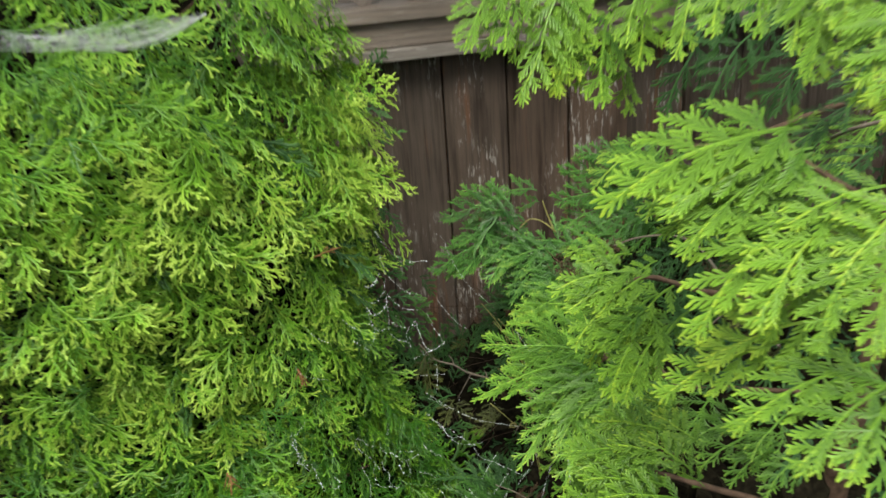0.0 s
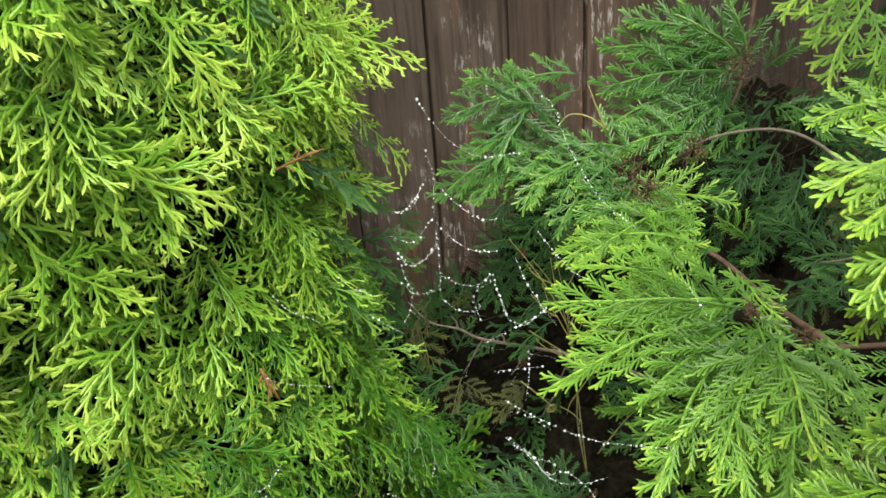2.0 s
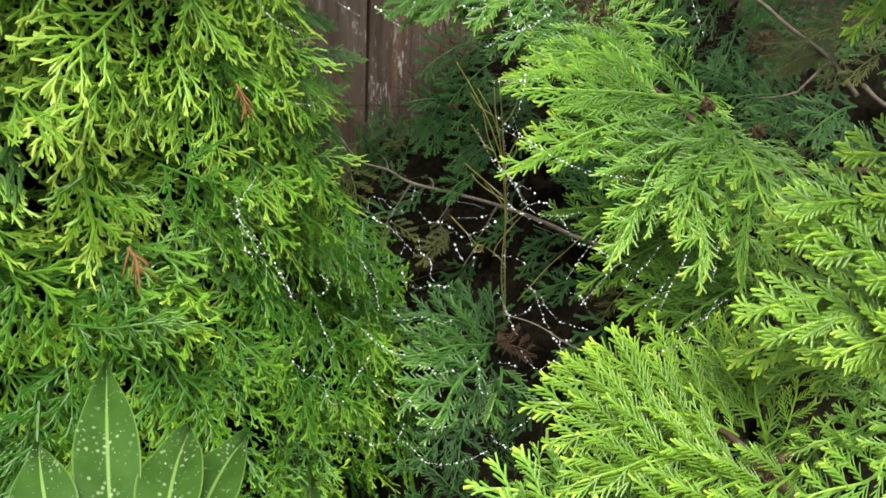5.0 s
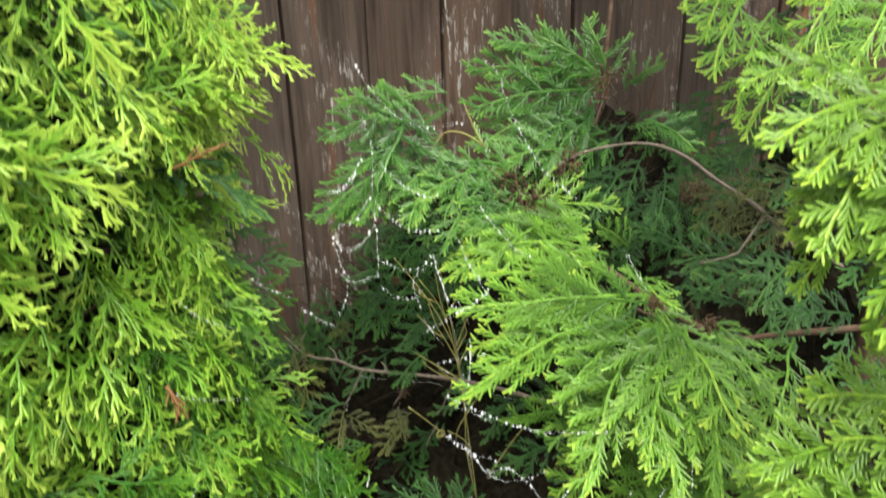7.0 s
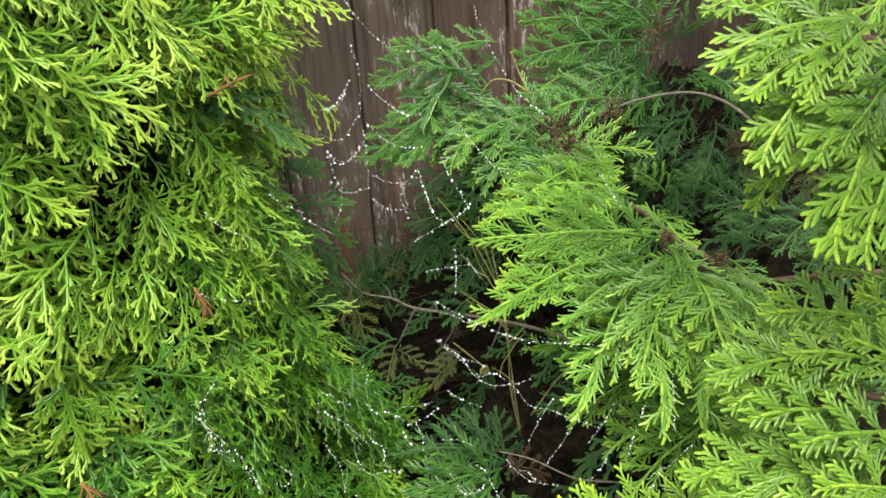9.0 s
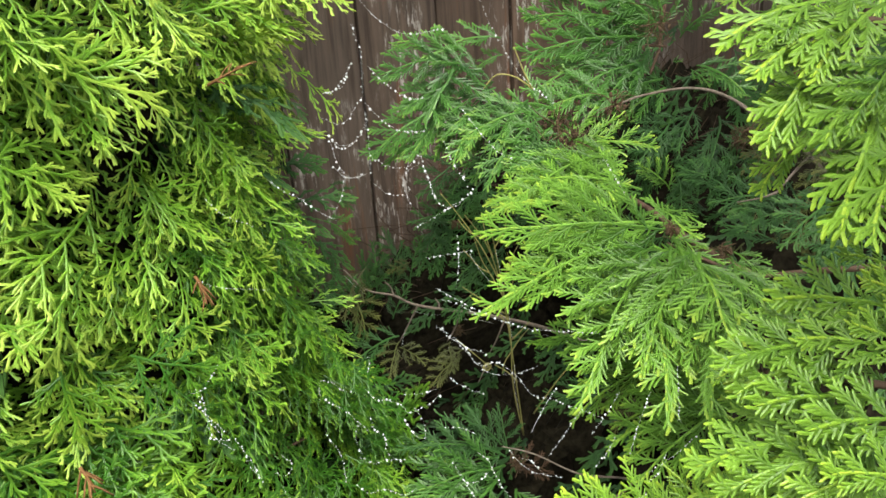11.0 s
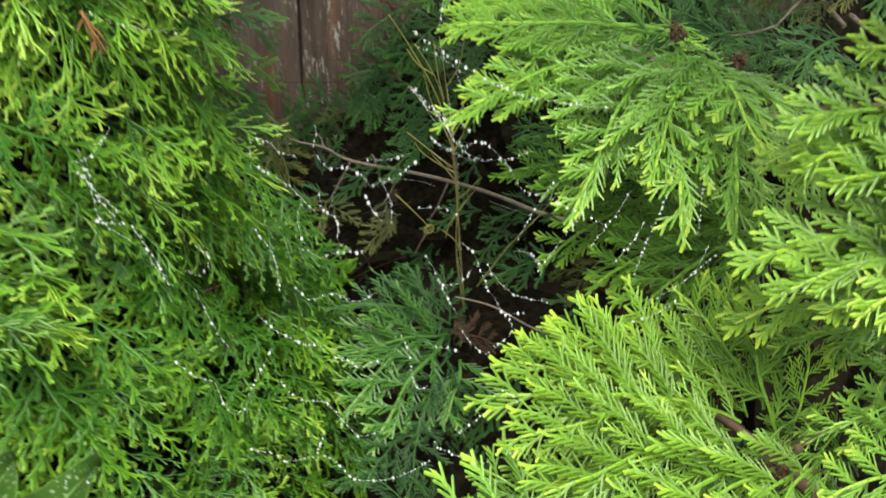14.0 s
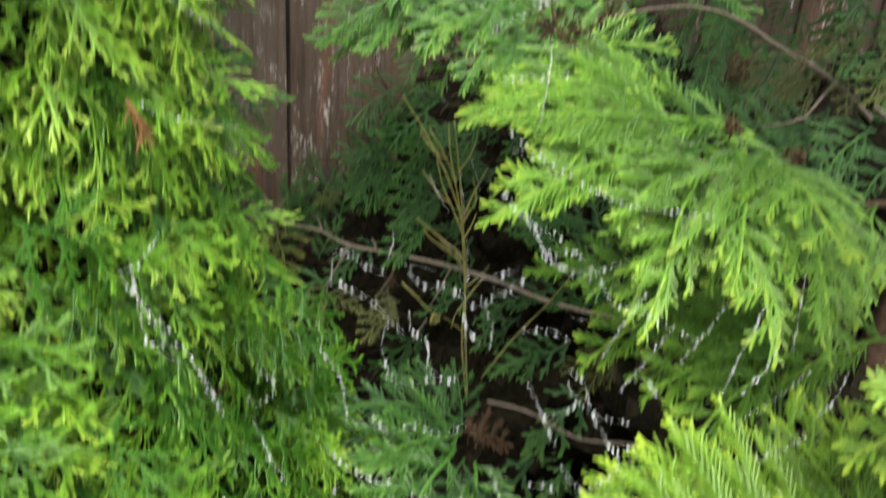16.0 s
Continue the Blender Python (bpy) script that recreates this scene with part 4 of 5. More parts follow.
pair((0.498, 0.857, 0.986), (0.394, 0.808, 0.982))
pair((0.501, 0.821, 1.011), (0.392, 0.770, 0.981))
pair((0.427, 0.754, 0.940), (0.314, 0.744, 0.954))
pair((0.485, 0.773, 0.985), (0.378, 0.735, 0.973))
# small sprays low down in the gap
frond((0.577, 1.698, 0.954), (0.482, 1.683, 0.884), M_SHADE)
frond((0.568, 1.675, 0.895), (0.481, 1.662, 0.854), M_SHADE)
frond((0.565, 1.712, 0.983), (0.503, 1.709, 0.932), M_SHADE)
frond((0.554, 1.662, 0.867), (0.474, 1.645, 0.831), M_SHADE)
frond((0.591, 1.668, 0.920), (0.517, 1.665, 0.886), M_SHADE)
frond((0.560, 1.637, 0.841), (0.479, 1.618, 0.799), M_SHADE)
frond((0.630, 1.635, 0.893), (0.558, 1.621, 0.862), M_SHADE)
frond((0.250, 1.096, 0.649), (0.196, 1.106, 0.703), M_SHADE)
frond((0.226, 1.094, 0.634), (0.179, 1.093, 0.682), M_SHADE)
frond((0.265, 1.080, 0.643), (0.241, 1.107, 0.698), M_SHADE)
frond((0.256, 1.176, 0.653), (0.182, 1.146, 0.676), M_SHADE)
frond((0.336, 1.174, 0.624), (0.322, 1.180, 0.669), M_SHADE)
frond((0.208, 1.104, 0.633), (0.156, 1.101, 0.678), M_SHADE)
frond((0.349, 1.149, 0.609), (0.337, 1.159, 0.658), M_SHADE)
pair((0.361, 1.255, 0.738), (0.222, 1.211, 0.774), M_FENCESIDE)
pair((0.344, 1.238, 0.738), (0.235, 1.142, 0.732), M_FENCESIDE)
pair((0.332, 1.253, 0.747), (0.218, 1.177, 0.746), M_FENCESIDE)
pair((0.364, 1.261, 0.748), (0.236, 1.256, 0.814), M_SHADE)
pair((0.347, 1.230, 0.729), (0.275, 1.139, 0.721), M_SHADE)
frond((0.370, 1.284, 0.748), (0.323, 1.317, 0.797), M_SHADE)
frond((0.373, 1.276, 0.738), (0.374, 1.309, 0.791), M_SHADE)
frond((0.255, 1.155, 0.710), (0.197, 1.109, 0.706), M_SHADE)
frond((0.275, 1.170, 0.706), (0.229, 1.106, 0.690), M_SHADE)
frond((0.360, 1.226, 0.699), (0.328, 1.159, 0.683), M_SHADE)
frond((0.370, 1.270, 0.728), (0.429, 1.254, 0.703), M_DEAD)
frond((0.563, 1.266, 0.773), (0.518, 1.289, 0.749), M_OLIVE)
frond((0.574, 1.261, 0.780), (0.516, 1.242, 0.743), M_OLIVE)
frond((0.410, 1.497, 0.751), (0.353, 1.461, 0.746), M_OLIVE)
frond((0.419, 1.499, 0.764), (0.371, 1.483, 0.756), M_OLIVE)
frond((0.531, 1.725, 0.877), (0.437, 1.717, 0.887), M_SHADE)
frond((0.522, 1.725, 0.861), (0.446, 1.696, 0.835), M_SHADE)
frond((0.706, 1.411, 0.736), (0.634, 1.470, 0.731), M_SHADE)
frond((0.632, 1.423, 0.768), (0.517, 1.436, 0.758), M_SHADE)
frond((0.568, 1.375, 0.720), (0.478, 1.367, 0.711), M_SHADE)
frond((0.706, 1.404, 0.804), (0.582, 1.495, 0.836), M_SHADE)
frond((0.699, 1.427, 0.837), (0.597, 1.496, 0.865), M_SHADE)
frond((0.699, 1.367, 0.780), (0.618, 1.412, 0.807), M_SHADE)
pair((0.540, 1.089, 0.959), (0.447, 1.097, 0.933))
pair((0.532, 1.050, 0.964), (0.438, 1.048, 0.939))
pair((0.531, 1.022, 0.975), (0.447, 0.981, 0.957))
pair((0.511, 0.963, 0.982), (0.437, 0.929, 0.969))
pair((0.498, 1.040, 0.932), (0.401, 1.068, 0.911))
# deeper sprays at the foot of the boughs
pair((0.560, 0.829, 1.121), (0.471, 0.807, 1.105))
pair((0.581, 0.806, 1.118), (0.494, 0.777, 1.096))
pair((0.585, 0.877, 1.109), (0.495, 0.862, 1.099))
pair((0.593, 0.820, 1.146), (0.524, 0.782, 1.125))
pair((0.579, 0.772, 1.117), (0.515, 0.735, 1.106))
pair((0.419, 0.797, 0.863), (0.361, 0.828, 0.897))
pair((0.419, 0.777, 0.851), (0.355, 0.799, 0.886))
pair((0.404, 0.825, 0.937), (0.348, 0.818, 0.926))
pair((0.409, 0.807, 0.931), (0.352, 0.790, 0.912))
pair((0.418, 0.792, 0.895), (0.383, 0.813, 0.935))
# dark sprays, coloured for shade, standing against the fence where the gap ends
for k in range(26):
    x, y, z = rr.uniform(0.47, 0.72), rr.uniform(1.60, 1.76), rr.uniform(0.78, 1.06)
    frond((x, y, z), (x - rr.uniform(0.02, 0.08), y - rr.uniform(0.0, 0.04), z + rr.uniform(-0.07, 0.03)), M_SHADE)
# hanging sprays, coloured dark for shade, in the hollow behind the arching branch
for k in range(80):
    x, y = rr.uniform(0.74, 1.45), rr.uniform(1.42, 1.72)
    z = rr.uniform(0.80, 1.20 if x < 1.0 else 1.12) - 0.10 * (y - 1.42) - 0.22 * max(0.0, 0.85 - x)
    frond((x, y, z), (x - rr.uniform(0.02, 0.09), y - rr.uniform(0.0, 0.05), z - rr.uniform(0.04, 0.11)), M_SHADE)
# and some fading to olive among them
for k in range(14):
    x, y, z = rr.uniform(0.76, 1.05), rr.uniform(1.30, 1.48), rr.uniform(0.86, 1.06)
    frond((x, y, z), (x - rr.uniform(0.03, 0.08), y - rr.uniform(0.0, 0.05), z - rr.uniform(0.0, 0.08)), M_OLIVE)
# fading brown pieces
frond((0.774, 1.354, 1.055), (0.787, 1.327, 1.084), M_DEAD)
frond((0.779, 1.347, 1.048), (0.771, 1.342, 1.087), M_DEAD)
# sprays against the boards, toned dark for shade, both sides of the opening
frond((0.276, 1.690, 0.939), (0.314, 1.660, 0.904), M_FENCESIDE)
frond((0.309, 1.750, 0.974), (0.331, 1.720, 0.935), M_SHADE)
frond((0.574, 1.750, 0.927), (0.465, 1.720, 0.877), M_SHADE)
frond((0.593, 1.750, 0.856), (0.452, 1.720, 0.844), M_SHADE)
frond((0.554, 1.750, 0.969), (0.459, 1.720, 0.934), M_SHADE)
frond((0.601, 1.750, 0.801), (0.489, 1.720, 0.766), M_SHADE)


# dark lumps in place of the shade inside the spreading shrub
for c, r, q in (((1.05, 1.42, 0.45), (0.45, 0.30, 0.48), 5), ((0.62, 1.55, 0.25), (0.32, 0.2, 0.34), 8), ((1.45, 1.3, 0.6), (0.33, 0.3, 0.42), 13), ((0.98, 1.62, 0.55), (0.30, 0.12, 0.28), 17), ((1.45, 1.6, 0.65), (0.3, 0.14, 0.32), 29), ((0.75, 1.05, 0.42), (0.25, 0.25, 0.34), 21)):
    shade_lump("dead_thicket", spread, c, r, q)

# foliage further back in the shrub, towards its trunk and below
back = Mass()
for k in range(560):
    x, y, z = rr.uniform(0.36, 1.75), rr.uniform(0.95, 1.78), rr.uniform(0.1, 1.5)
    top = 0.62 + 0.54 * min(1, max(0, (x - 0.5) / 0.35)) + 0.2 * min(1, max(0, (x - 1.2) / 0.3))
    if z > top + 0.08 * noise.noise(Vector((x * 4, y * 4, 1))) or (x < 0.75 and y < 1.15 and z > 0.75) or (x < 0.6 and z > 0.7):
        continue
    p = Vector((x, y, z)) - TRUNK
    d = Vector((p.x * 0.6 - 0.35, p.y * 0.5 - 0.3, rr.uniform(-0.4, 0.25)))
    back.add(COARSE[k % 3], frame_of(p, d, FACING + Vector((rr.uniform(-0.5, 0.5), rr.uniform(-0.5, 0.5), 0)), rr.uniform(0.7, 1.15)))
# a low tangle against the fence, its dark colour holding the shade
for k in range(130):
    x = rr.uniform(0.44, 1.1)
    y, z = rr.uniform(1.55, 1.79), rr.uniform(0.25, 0.98)
    if z > 0.70 + 0.55 * (x - 0.44) + 0.12 * noise.noise(Vector((x * 9, z * 3, 5))):
        continue
    p = Vector((x, y, z)) - TRUNK
    back.add(COARSE[k % 3], frame_of(p, Vector((rr.uniform(-1, 0.2), rr.uniform(-0.6, 0), rr.uniform(-0.6, 0.5))), FACING + Vector((rr.uniform(-0.5, 0.5), 0, 0)), rr.uniform(0.55, 0.9)))
# the crown above
for k in range(360):
    x, y, z = rr.uniform(0.55, 1.5), rr.uniform(1.0, 1.5), rr.uniform(1.56, 2.25)
    if x < 0.62 + (y - 1.0) * 0.3 + 0.5 * max(0, z - 1.7):
        continue
    p = Vector((x, y, z)) - TRUNK
    d = Vector((p.x * 0.6 - 0.45, p.y * 0.5 - 0.3, rr.uniform(-0.7, 0.1)))
    back.add(COARSE[k % 3], frame_of(p, d, FACING + Vector((rr.uniform(-0.5, 0.5), rr.uniform(-0.5, 0.5), 0)), rr.uniform(0.7, 1.15)))
# unseen sprays added out over the gap to shade the fence
for k in range(190):
    p = Vector((rr.uniform(0.15, 1.1), rr.uniform(1.56, 1.90), rr.uniform(1.84, 2.25)))
    back.add(COARSE[k % 3], frame_of(p - TRUNK, Vector((-0.8, rr.uniform(-0.4, 0.4), rr.uniform(-0.4, 0.2))), Vector((0, -0.3, 1)), rr.uniform(1.0, 1.5)))
# and the foot of the gap, filled with dark lumps in place of shade
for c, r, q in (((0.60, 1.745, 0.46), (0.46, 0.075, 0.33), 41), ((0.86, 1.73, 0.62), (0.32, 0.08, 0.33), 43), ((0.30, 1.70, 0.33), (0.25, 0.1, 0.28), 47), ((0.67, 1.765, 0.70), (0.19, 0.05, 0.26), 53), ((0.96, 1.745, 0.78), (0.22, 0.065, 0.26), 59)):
    shade_lump("dead_thicket", spread, c, r, q)
    # loose dead twigs added to break up the outline of the lump
    bm = bmesh.new()
    for k in range(220):
        an, u = rr.uniform(0.05, math.pi - 0.05), rr.uniform(0.75, 1.0)
        p = Vector((c[0] + math.cos(an) * r[0] * u, c[1] + rr.uniform(-0.6, 0.6) * r[1], c[2] + math.sin(an) * r[2] * u)) - TRUNK
        d = Vector((rr.gauss(0, 0.8), rr.gauss(0, 0.12), rr.uniform(0.1, 1.0))).normalized()
        l_ = rr.uniform(0.04, 0.17)
        tube(bm, smooth_path([p, p + d * l_ * 0.5 + Vector((rr.gauss(0, 0.01), 0, 0)), p + d * l_ + Vector((rr.gauss(0, 0.025), 0, -0.01))], 2), 0.0014, 0.0005, 3)
    tagged(part("dead_growth", bm, M_DEADTWIG, spread, "fine dark dead twigs"), kind="stuff")
# low dark lump added to block light entering the gap from below and in front
shade_lump("dead_thicket", spread, (0.33, 1.25, 0.22), (0.30, 0.42, 0.30), 37)
back.link("inner_foliage", M_SHADE, spread, "inner foliage with shade put in its dark colour")
outer = Mass()
for k in range(110):
    x, y, z = rr.uniform(0.6, 1.6), rr.uniform(0.62, 1.0), rr.uniform(0.2, 2.0)
    if x < 0.78 + 0.1 * math.sin(z * 9):
        continue
    p = Vector((x, y, z)) - TRUNK
    outer.add(COARSE[k % 3], frame_of(p, Vector((p.x * 0.4 - 0.2, -0.8, rr.uniform(-0.8, 0.1))), FACING, rr.uniform(0.8, 1.2)))
outer.link("foliage", M_RIGHT, spread)

# ---- twigs, climbing stem, dried tufts ----
vine = thing("climbing_stem", "thin yellow-green climbing stem with a coiled tendril in the gap", "vine", (0.43, 1.40, 0))


def vine_stem(*pts):
    bm = bmesh.new()
    tube(bm, [p - vine.location for p in smooth_path(pts, 6)], 0.0011, 0.0005, 5, 0.15, rr)
    part("stem", bm, M_VINE, vine)


def tendril(c):
    bm = bmesh.new()
    c = Vector(c) - vine.location
    path = []
    for k in range(46):
        a = k * 0.36
        r = 0.0014 + 0.0058 * k / 45
        path.append(c + Vector((math.cos(a) * r, -0.00012 * k, math.sin(a) * r)))
    tube(bm, path, 0.0009, 0.0012, 5)
    part("tendril", bm, M_VINE, vine, "coiled pale green tendril")


def dried_tuft(c, size):
    """A tangle of curled brown scale twigs and old cones."""
    bm = bmesh.new()
    c = Vector(c) - TRUNK
    for k in range(26):
        d = Vector((rr.gauss(0, 1), rr.gauss(0, 1), rr.gauss(0, 1))).normalized()
        e = Vector((rr.gauss(0, 1), rr.gauss(0, 1), rr.gauss(0, 1))).normalized()
        s = c + d * size * rr.uniform(0, 0.35)
        tube(bm, smooth_path([s, s + (d + 0.3 * e) * size * 0.4, s + (d * 0.4 + 1.1 * e) * size * rr.uniform(0.5, 0.8)], 3), 0.0008, 0.0004, 4, 0.2, rr)
    for k in range(5):
        s = c + Vector((rr.gauss(0, 1), rr.gauss(0, 1), rr.gauss(0, 1))) * size * 0.25
        bmesh.ops.create_icosphere(bm, subdivisions=1, radius=0.0028, matrix=Matrix.Translation(s) @ Matrix.Diagonal((1, 0.8, 1.5, 1)))
    part("dried_tuft", bm, M_DRIED, spread, "dried brown tuft of dead twigs")


# ---- spider web hung with dew ----
web = thing("spider_web", "torn spider web beaded with dew between the two shrubs", "spider web", (0.16, 0.96, 1.05))
rw = random.Random(77)
ICO = bmesh.new()
bmesh.ops.create_icosphere(ICO, subdivisions=2, radius=1)
ICO_V = np.array([v.co[:] for v in ICO.verts])
ICO_F = [tuple(v.index for v in f.verts) for f in ICO.faces]
ICO.free()


def drops_mesh(name, places):
    v, f = [], []
    for i, (p, r) in enumerate(places):
        v.append(ICO_V * np.array((r, r, r * 1.08)) + np.array(p))
        f += [tuple(k + i * len(ICO_V) for k in q) for q in ICO_F]
    me = bpy.data.meshes.new(name)
    me.from_pydata(np.concatenate(v).tolist(), [], f)
    me.shade_smooth()
    return me


DROP = drops_mesh("dew_drop", [((0, 0, 0), 1.0)])
DROP.materials.append(M_DROP)
SINGLE = [0]


def strand(*pts):
    path = [p - web.location for p in smooth_path(pts, 8)]
    bm = bmesh.new()
    tube(bm, path, 0.00004, 0.00004, 3)
    ob = part("strand", bm, M_SILK, web)
    places, s = [], rw.uniform(0, 0.004)
    for a, b in zip(path, path[1:]):
        seg = (b - a).length
        while s < seg:
            places.append((a.lerp(b, s / seg) + Vector((rw.gauss(0, 0.0004), rw.gauss(0, 0.0004), rw.gauss(0, 0.0005))), min(0.0009, max(0.00026, rw.lognormvariate(-7.56, 0.36)))))
            s += rw.uniform(0.0019, 0.0062)
        s -= seg
    if SINGLE[0] + len(places) < 300:
        SINGLE[0] += len(places)
        for p, r in places:
            drop = part("dew_drop", DROP, None, ob)
            drop.location, drop.scale = p, (r, r, r * 1.1)
    elif places:
        tagged(part("dew", drops_mesh("dew", places), M_DROP, ob), kind="stuff")


def sheet_web(a, b, c, d):
    """A thin sheet of fine threads lying over the foliage."""
    sheet = thing("sheet_web", "pale sheet of cobweb draped over the column shrub", "cobweb", a)
    a, b, c, d = (Vector(q) - sheet.location for q in (a, b, c, d))
    bm = bmesh.new()
    for k in range(210):
        u, v = rw.random(), rw.random()
        p = a.lerp(d, u) + (c - a) * rw.uniform(-0.4, 0.9) * (1 - u)
        q = a.lerp(b, min(1, u + rw.uniform(0.1, 0.5))) + (c - a) * rw.uniform(-0.3, 0.6) * (1 - v) * (1 - u)
        mid = (p + q) / 2 + Vector((rw.gauss(0, 0.004), rw.gauss(0, 0.006), -0.008))
        tube(bm, smooth_path([p, mid, q], 4), 0.00005, 0.00005, 3)
    part("threads", bm, M_SILK, sheet)
    tagged(sheet.children[0], kind="stuff")


# ---- broad-leaved plant in front of the column shrub ----
laurel = thing("broad_leaved_plant", "glossy dark green broad-leaved plant speckled with raindrops", "plant", (-0.08, 0.80, 0))


def broad_leaf(tip, base, width, facing):
    tip, base = Vector(tip) - laurel.location, Vector(base) - laurel.location
    y = tip - base
    z = Vector(facing)
    z = (z - y.normalized() * z.dot(y.normalized())).normalized()
    x = y.normalized().cross(z)
    v, f, a, n = [], [], [], 18
    cols = (-1, -0.965, -0.93, -0.62, -0.3, -0.07, -0.035, 0.035, 0.07, 0.3, 0.62, 0.93, 0.965, 1)
    wav = rw.uniform(0, 6)

    def place(t, c):
        w = width * 0.5 * (max(0.0, math.sin(math.pi * min(1, t * 0.86 + 0.1)) ** 0.8) if t < 1 else 0) * (1 - t ** 5) + 0.0006
        lift = abs(c) ** 1.2 * width * 0.16 + 0.0022 * math.sin(t * 14 + wav + c * 2) * abs(c) - 0.0010 * (abs(c) < 0.1)
        return base + y * t + x * c * w + z * (lift + 0.012 * math.sin(t * math.pi) - 0.01 * t * t)

    for i in range(n + 1):
        t = i / n
        for c in cols:
            v.append(place(t, c))
            a.append(0.8 if abs(c) < 0.05 else 0.45 if abs(c) > 0.96 else 0.03)
    m = len(cols)
    for i in range(n):
        for j in range(m - 1):
            f.append((i * m + j, i * m + j + 1, (i + 1) * m + j + 1, (i + 1) * m + j))
    # underside, so that the blade has thickness
    k0 = len(v)
    v += [p - z * 0.0007 for p in v]
    a += a
    f += [tuple(k0 + k for k in q[::-1]) for q in f]
    me = mesh_from("leaf", [p[:] for p in v], f, a, M_LAUREL)
    me.shade_smooth()
    ob = part("leaf", me, None, laurel)
    places = []
    for k in range(110):
        t, c = rw.uniform(0.05, 0.95), rw.uniform(-0.9, 0.9)
        places.append((place(t, c) + z * 0.0003, min(0.0006, rw.lognormvariate(-8.75, 0.4))))
    tagged(part("rain", drops_mesh("rain", places), M_DROP, ob), kind="stuff")
    bm = bmesh.new()
    low = Vector((0, 0, 0.02))
    tube(bm, smooth_path([low + Vector((rw.uniform(-0.02, 0.02), 0, 0)), (low + base) / 2 + Vector((rw.uniform(-0.03, 0.03), 0.01, 0)), base, base + y * 0.06], 5), 0.004, 0.0012, 6)
    part("leaf_stalk", bm, M_GREENTWIG, laurel)


# bare twig with side twigs, reaching across the gap
limb((0.761, 1.353, 0.715), (0.671, 1.393, 0.737), (0.598, 1.426, 0.760), (0.541, 1.452, 0.787), (0.486, 1.476, 0.808), (0.433, 1.500, 0.823), (0.362, 1.532, 0.840), (0.330, 1.546, 0.859), (0.293, 1.563, 0.871), (0.267, 1.575, 0.905), r0=0.0042, r1=0.0012, material=M_TWIG, name="bare_twig")
limb((0.362, 1.532, 0.840), (0.346, 1.539, 0.806), (0.333, 1.545, 0.779), r0=0.0016, r1=0.0007, material=M_TWIG, name="side_twig")
limb((0.330, 1.546, 0.859), (0.328, 1.548, 0.871), (0.321, 1.550, 0.882), r0=0.0016, r1=0.0007, material=M_TWIG, name="side_twig")
limb((0.420, 1.506, 0.824), (0.409, 1.511, 0.794), (0.399, 1.516, 0.775), r0=0.0016, r1=0.0007, material=M_TWIG, name="side_twig")
limb((0.479, 1.479, 0.808), (0.467, 1.485, 0.773), (0.457, 1.489, 0.752), r0=0.0016, r1=0.0007, material=M_TWIG, name="side_twig")
limb((0.455, 1.490, 0.733), (0.447, 1.494, 0.717), (0.439, 1.497, 0.698), r0=0.0016, r1=0.0007, material=M_TWIG, name="side_twig")
limb((0.391, 1.519, 0.836), (0.390, 1.519, 0.843), (0.386, 1.521, 0.850), r0=0.0016, r1=0.0007, material=M_TWIG, name="side_twig")
limb((0.293, 1.563, 0.871), (0.275, 1.571, 0.859), (0.256, 1.580, 0.862), r0=0.0016, r1=0.0007, material=M_TWIG, name="side_twig")
# thin yellow-green climbing stem
vine_stem((0.458, 1.388, 0.663), (0.445, 1.391, 0.753), (0.443, 1.391, 0.841), (0.434, 1.393, 0.916), (0.424, 1.395, 0.986), (0.416, 1.397, 1.034))
vine_stem((0.434, 1.393, 0.916), (0.409, 1.398, 0.977), (0.381, 1.404, 1.028), (0.359, 1.408, 1.062))
vine_stem((0.436, 1.393, 0.873), (0.407, 1.399, 0.899), (0.380, 1.404, 0.924))
vine_stem((0.435, 1.393, 0.923), (0.446, 1.391, 0.951), (0.458, 1.388, 0.976))
vine_stem((0.445, 1.391, 0.812), (0.457, 1.389, 0.829), (0.469, 1.386, 0.843))
vine_stem((0.445, 1.391, 0.812), (0.434, 1.393, 0.795), (0.430, 1.394, 0.777))
vine_stem((0.425, 1.395, 0.974), (0.439, 1.392, 0.998), (0.446, 1.391, 1.034))
vine_stem((0.474, 1.385, 0.698), (0.513, 1.377, 0.752), (0.553, 1.369, 0.794), (0.586, 1.363, 0.836))
vine_stem((0.367, 1.407, 0.845), (0.392, 1.402, 0.816), (0.417, 1.397, 0.785))
vine_stem((0.458, 1.388, 0.668), (0.450, 1.390, 0.754), (0.441, 1.391, 0.844), (0.432, 1.393, 0.914), (0.423, 1.395, 0.957), (0.410, 1.398, 0.992), (0.388, 1.402, 1.028))
vine_stem((0.423, 1.395, 0.960), (0.415, 1.397, 0.992), (0.410, 1.398, 1.028))
vine_stem((0.410, 1.398, 0.991), (0.392, 1.401, 1.004), (0.379, 1.404, 1.023))
vine_stem((0.439, 1.392, 0.866), (0.418, 1.396, 0.880), (0.398, 1.400, 0.897), (0.389, 1.402, 0.910))
vine_stem((0.440, 1.392, 0.855), (0.426, 1.394, 0.874), (0.409, 1.398, 0.894))
vine_stem((0.418, 1.396, 0.939), (0.406, 1.398, 0.948), (0.396, 1.400, 0.961), (0.384, 1.403, 0.979))
vine_stem((0.435, 1.393, 0.900), (0.420, 1.396, 0.934), (0.408, 1.398, 0.959), (0.399, 1.400, 0.992))
vine_stem((0.433, 1.393, 0.911), (0.441, 1.391, 0.927), (0.448, 1.390, 0.940), (0.442, 1.391, 0.966))
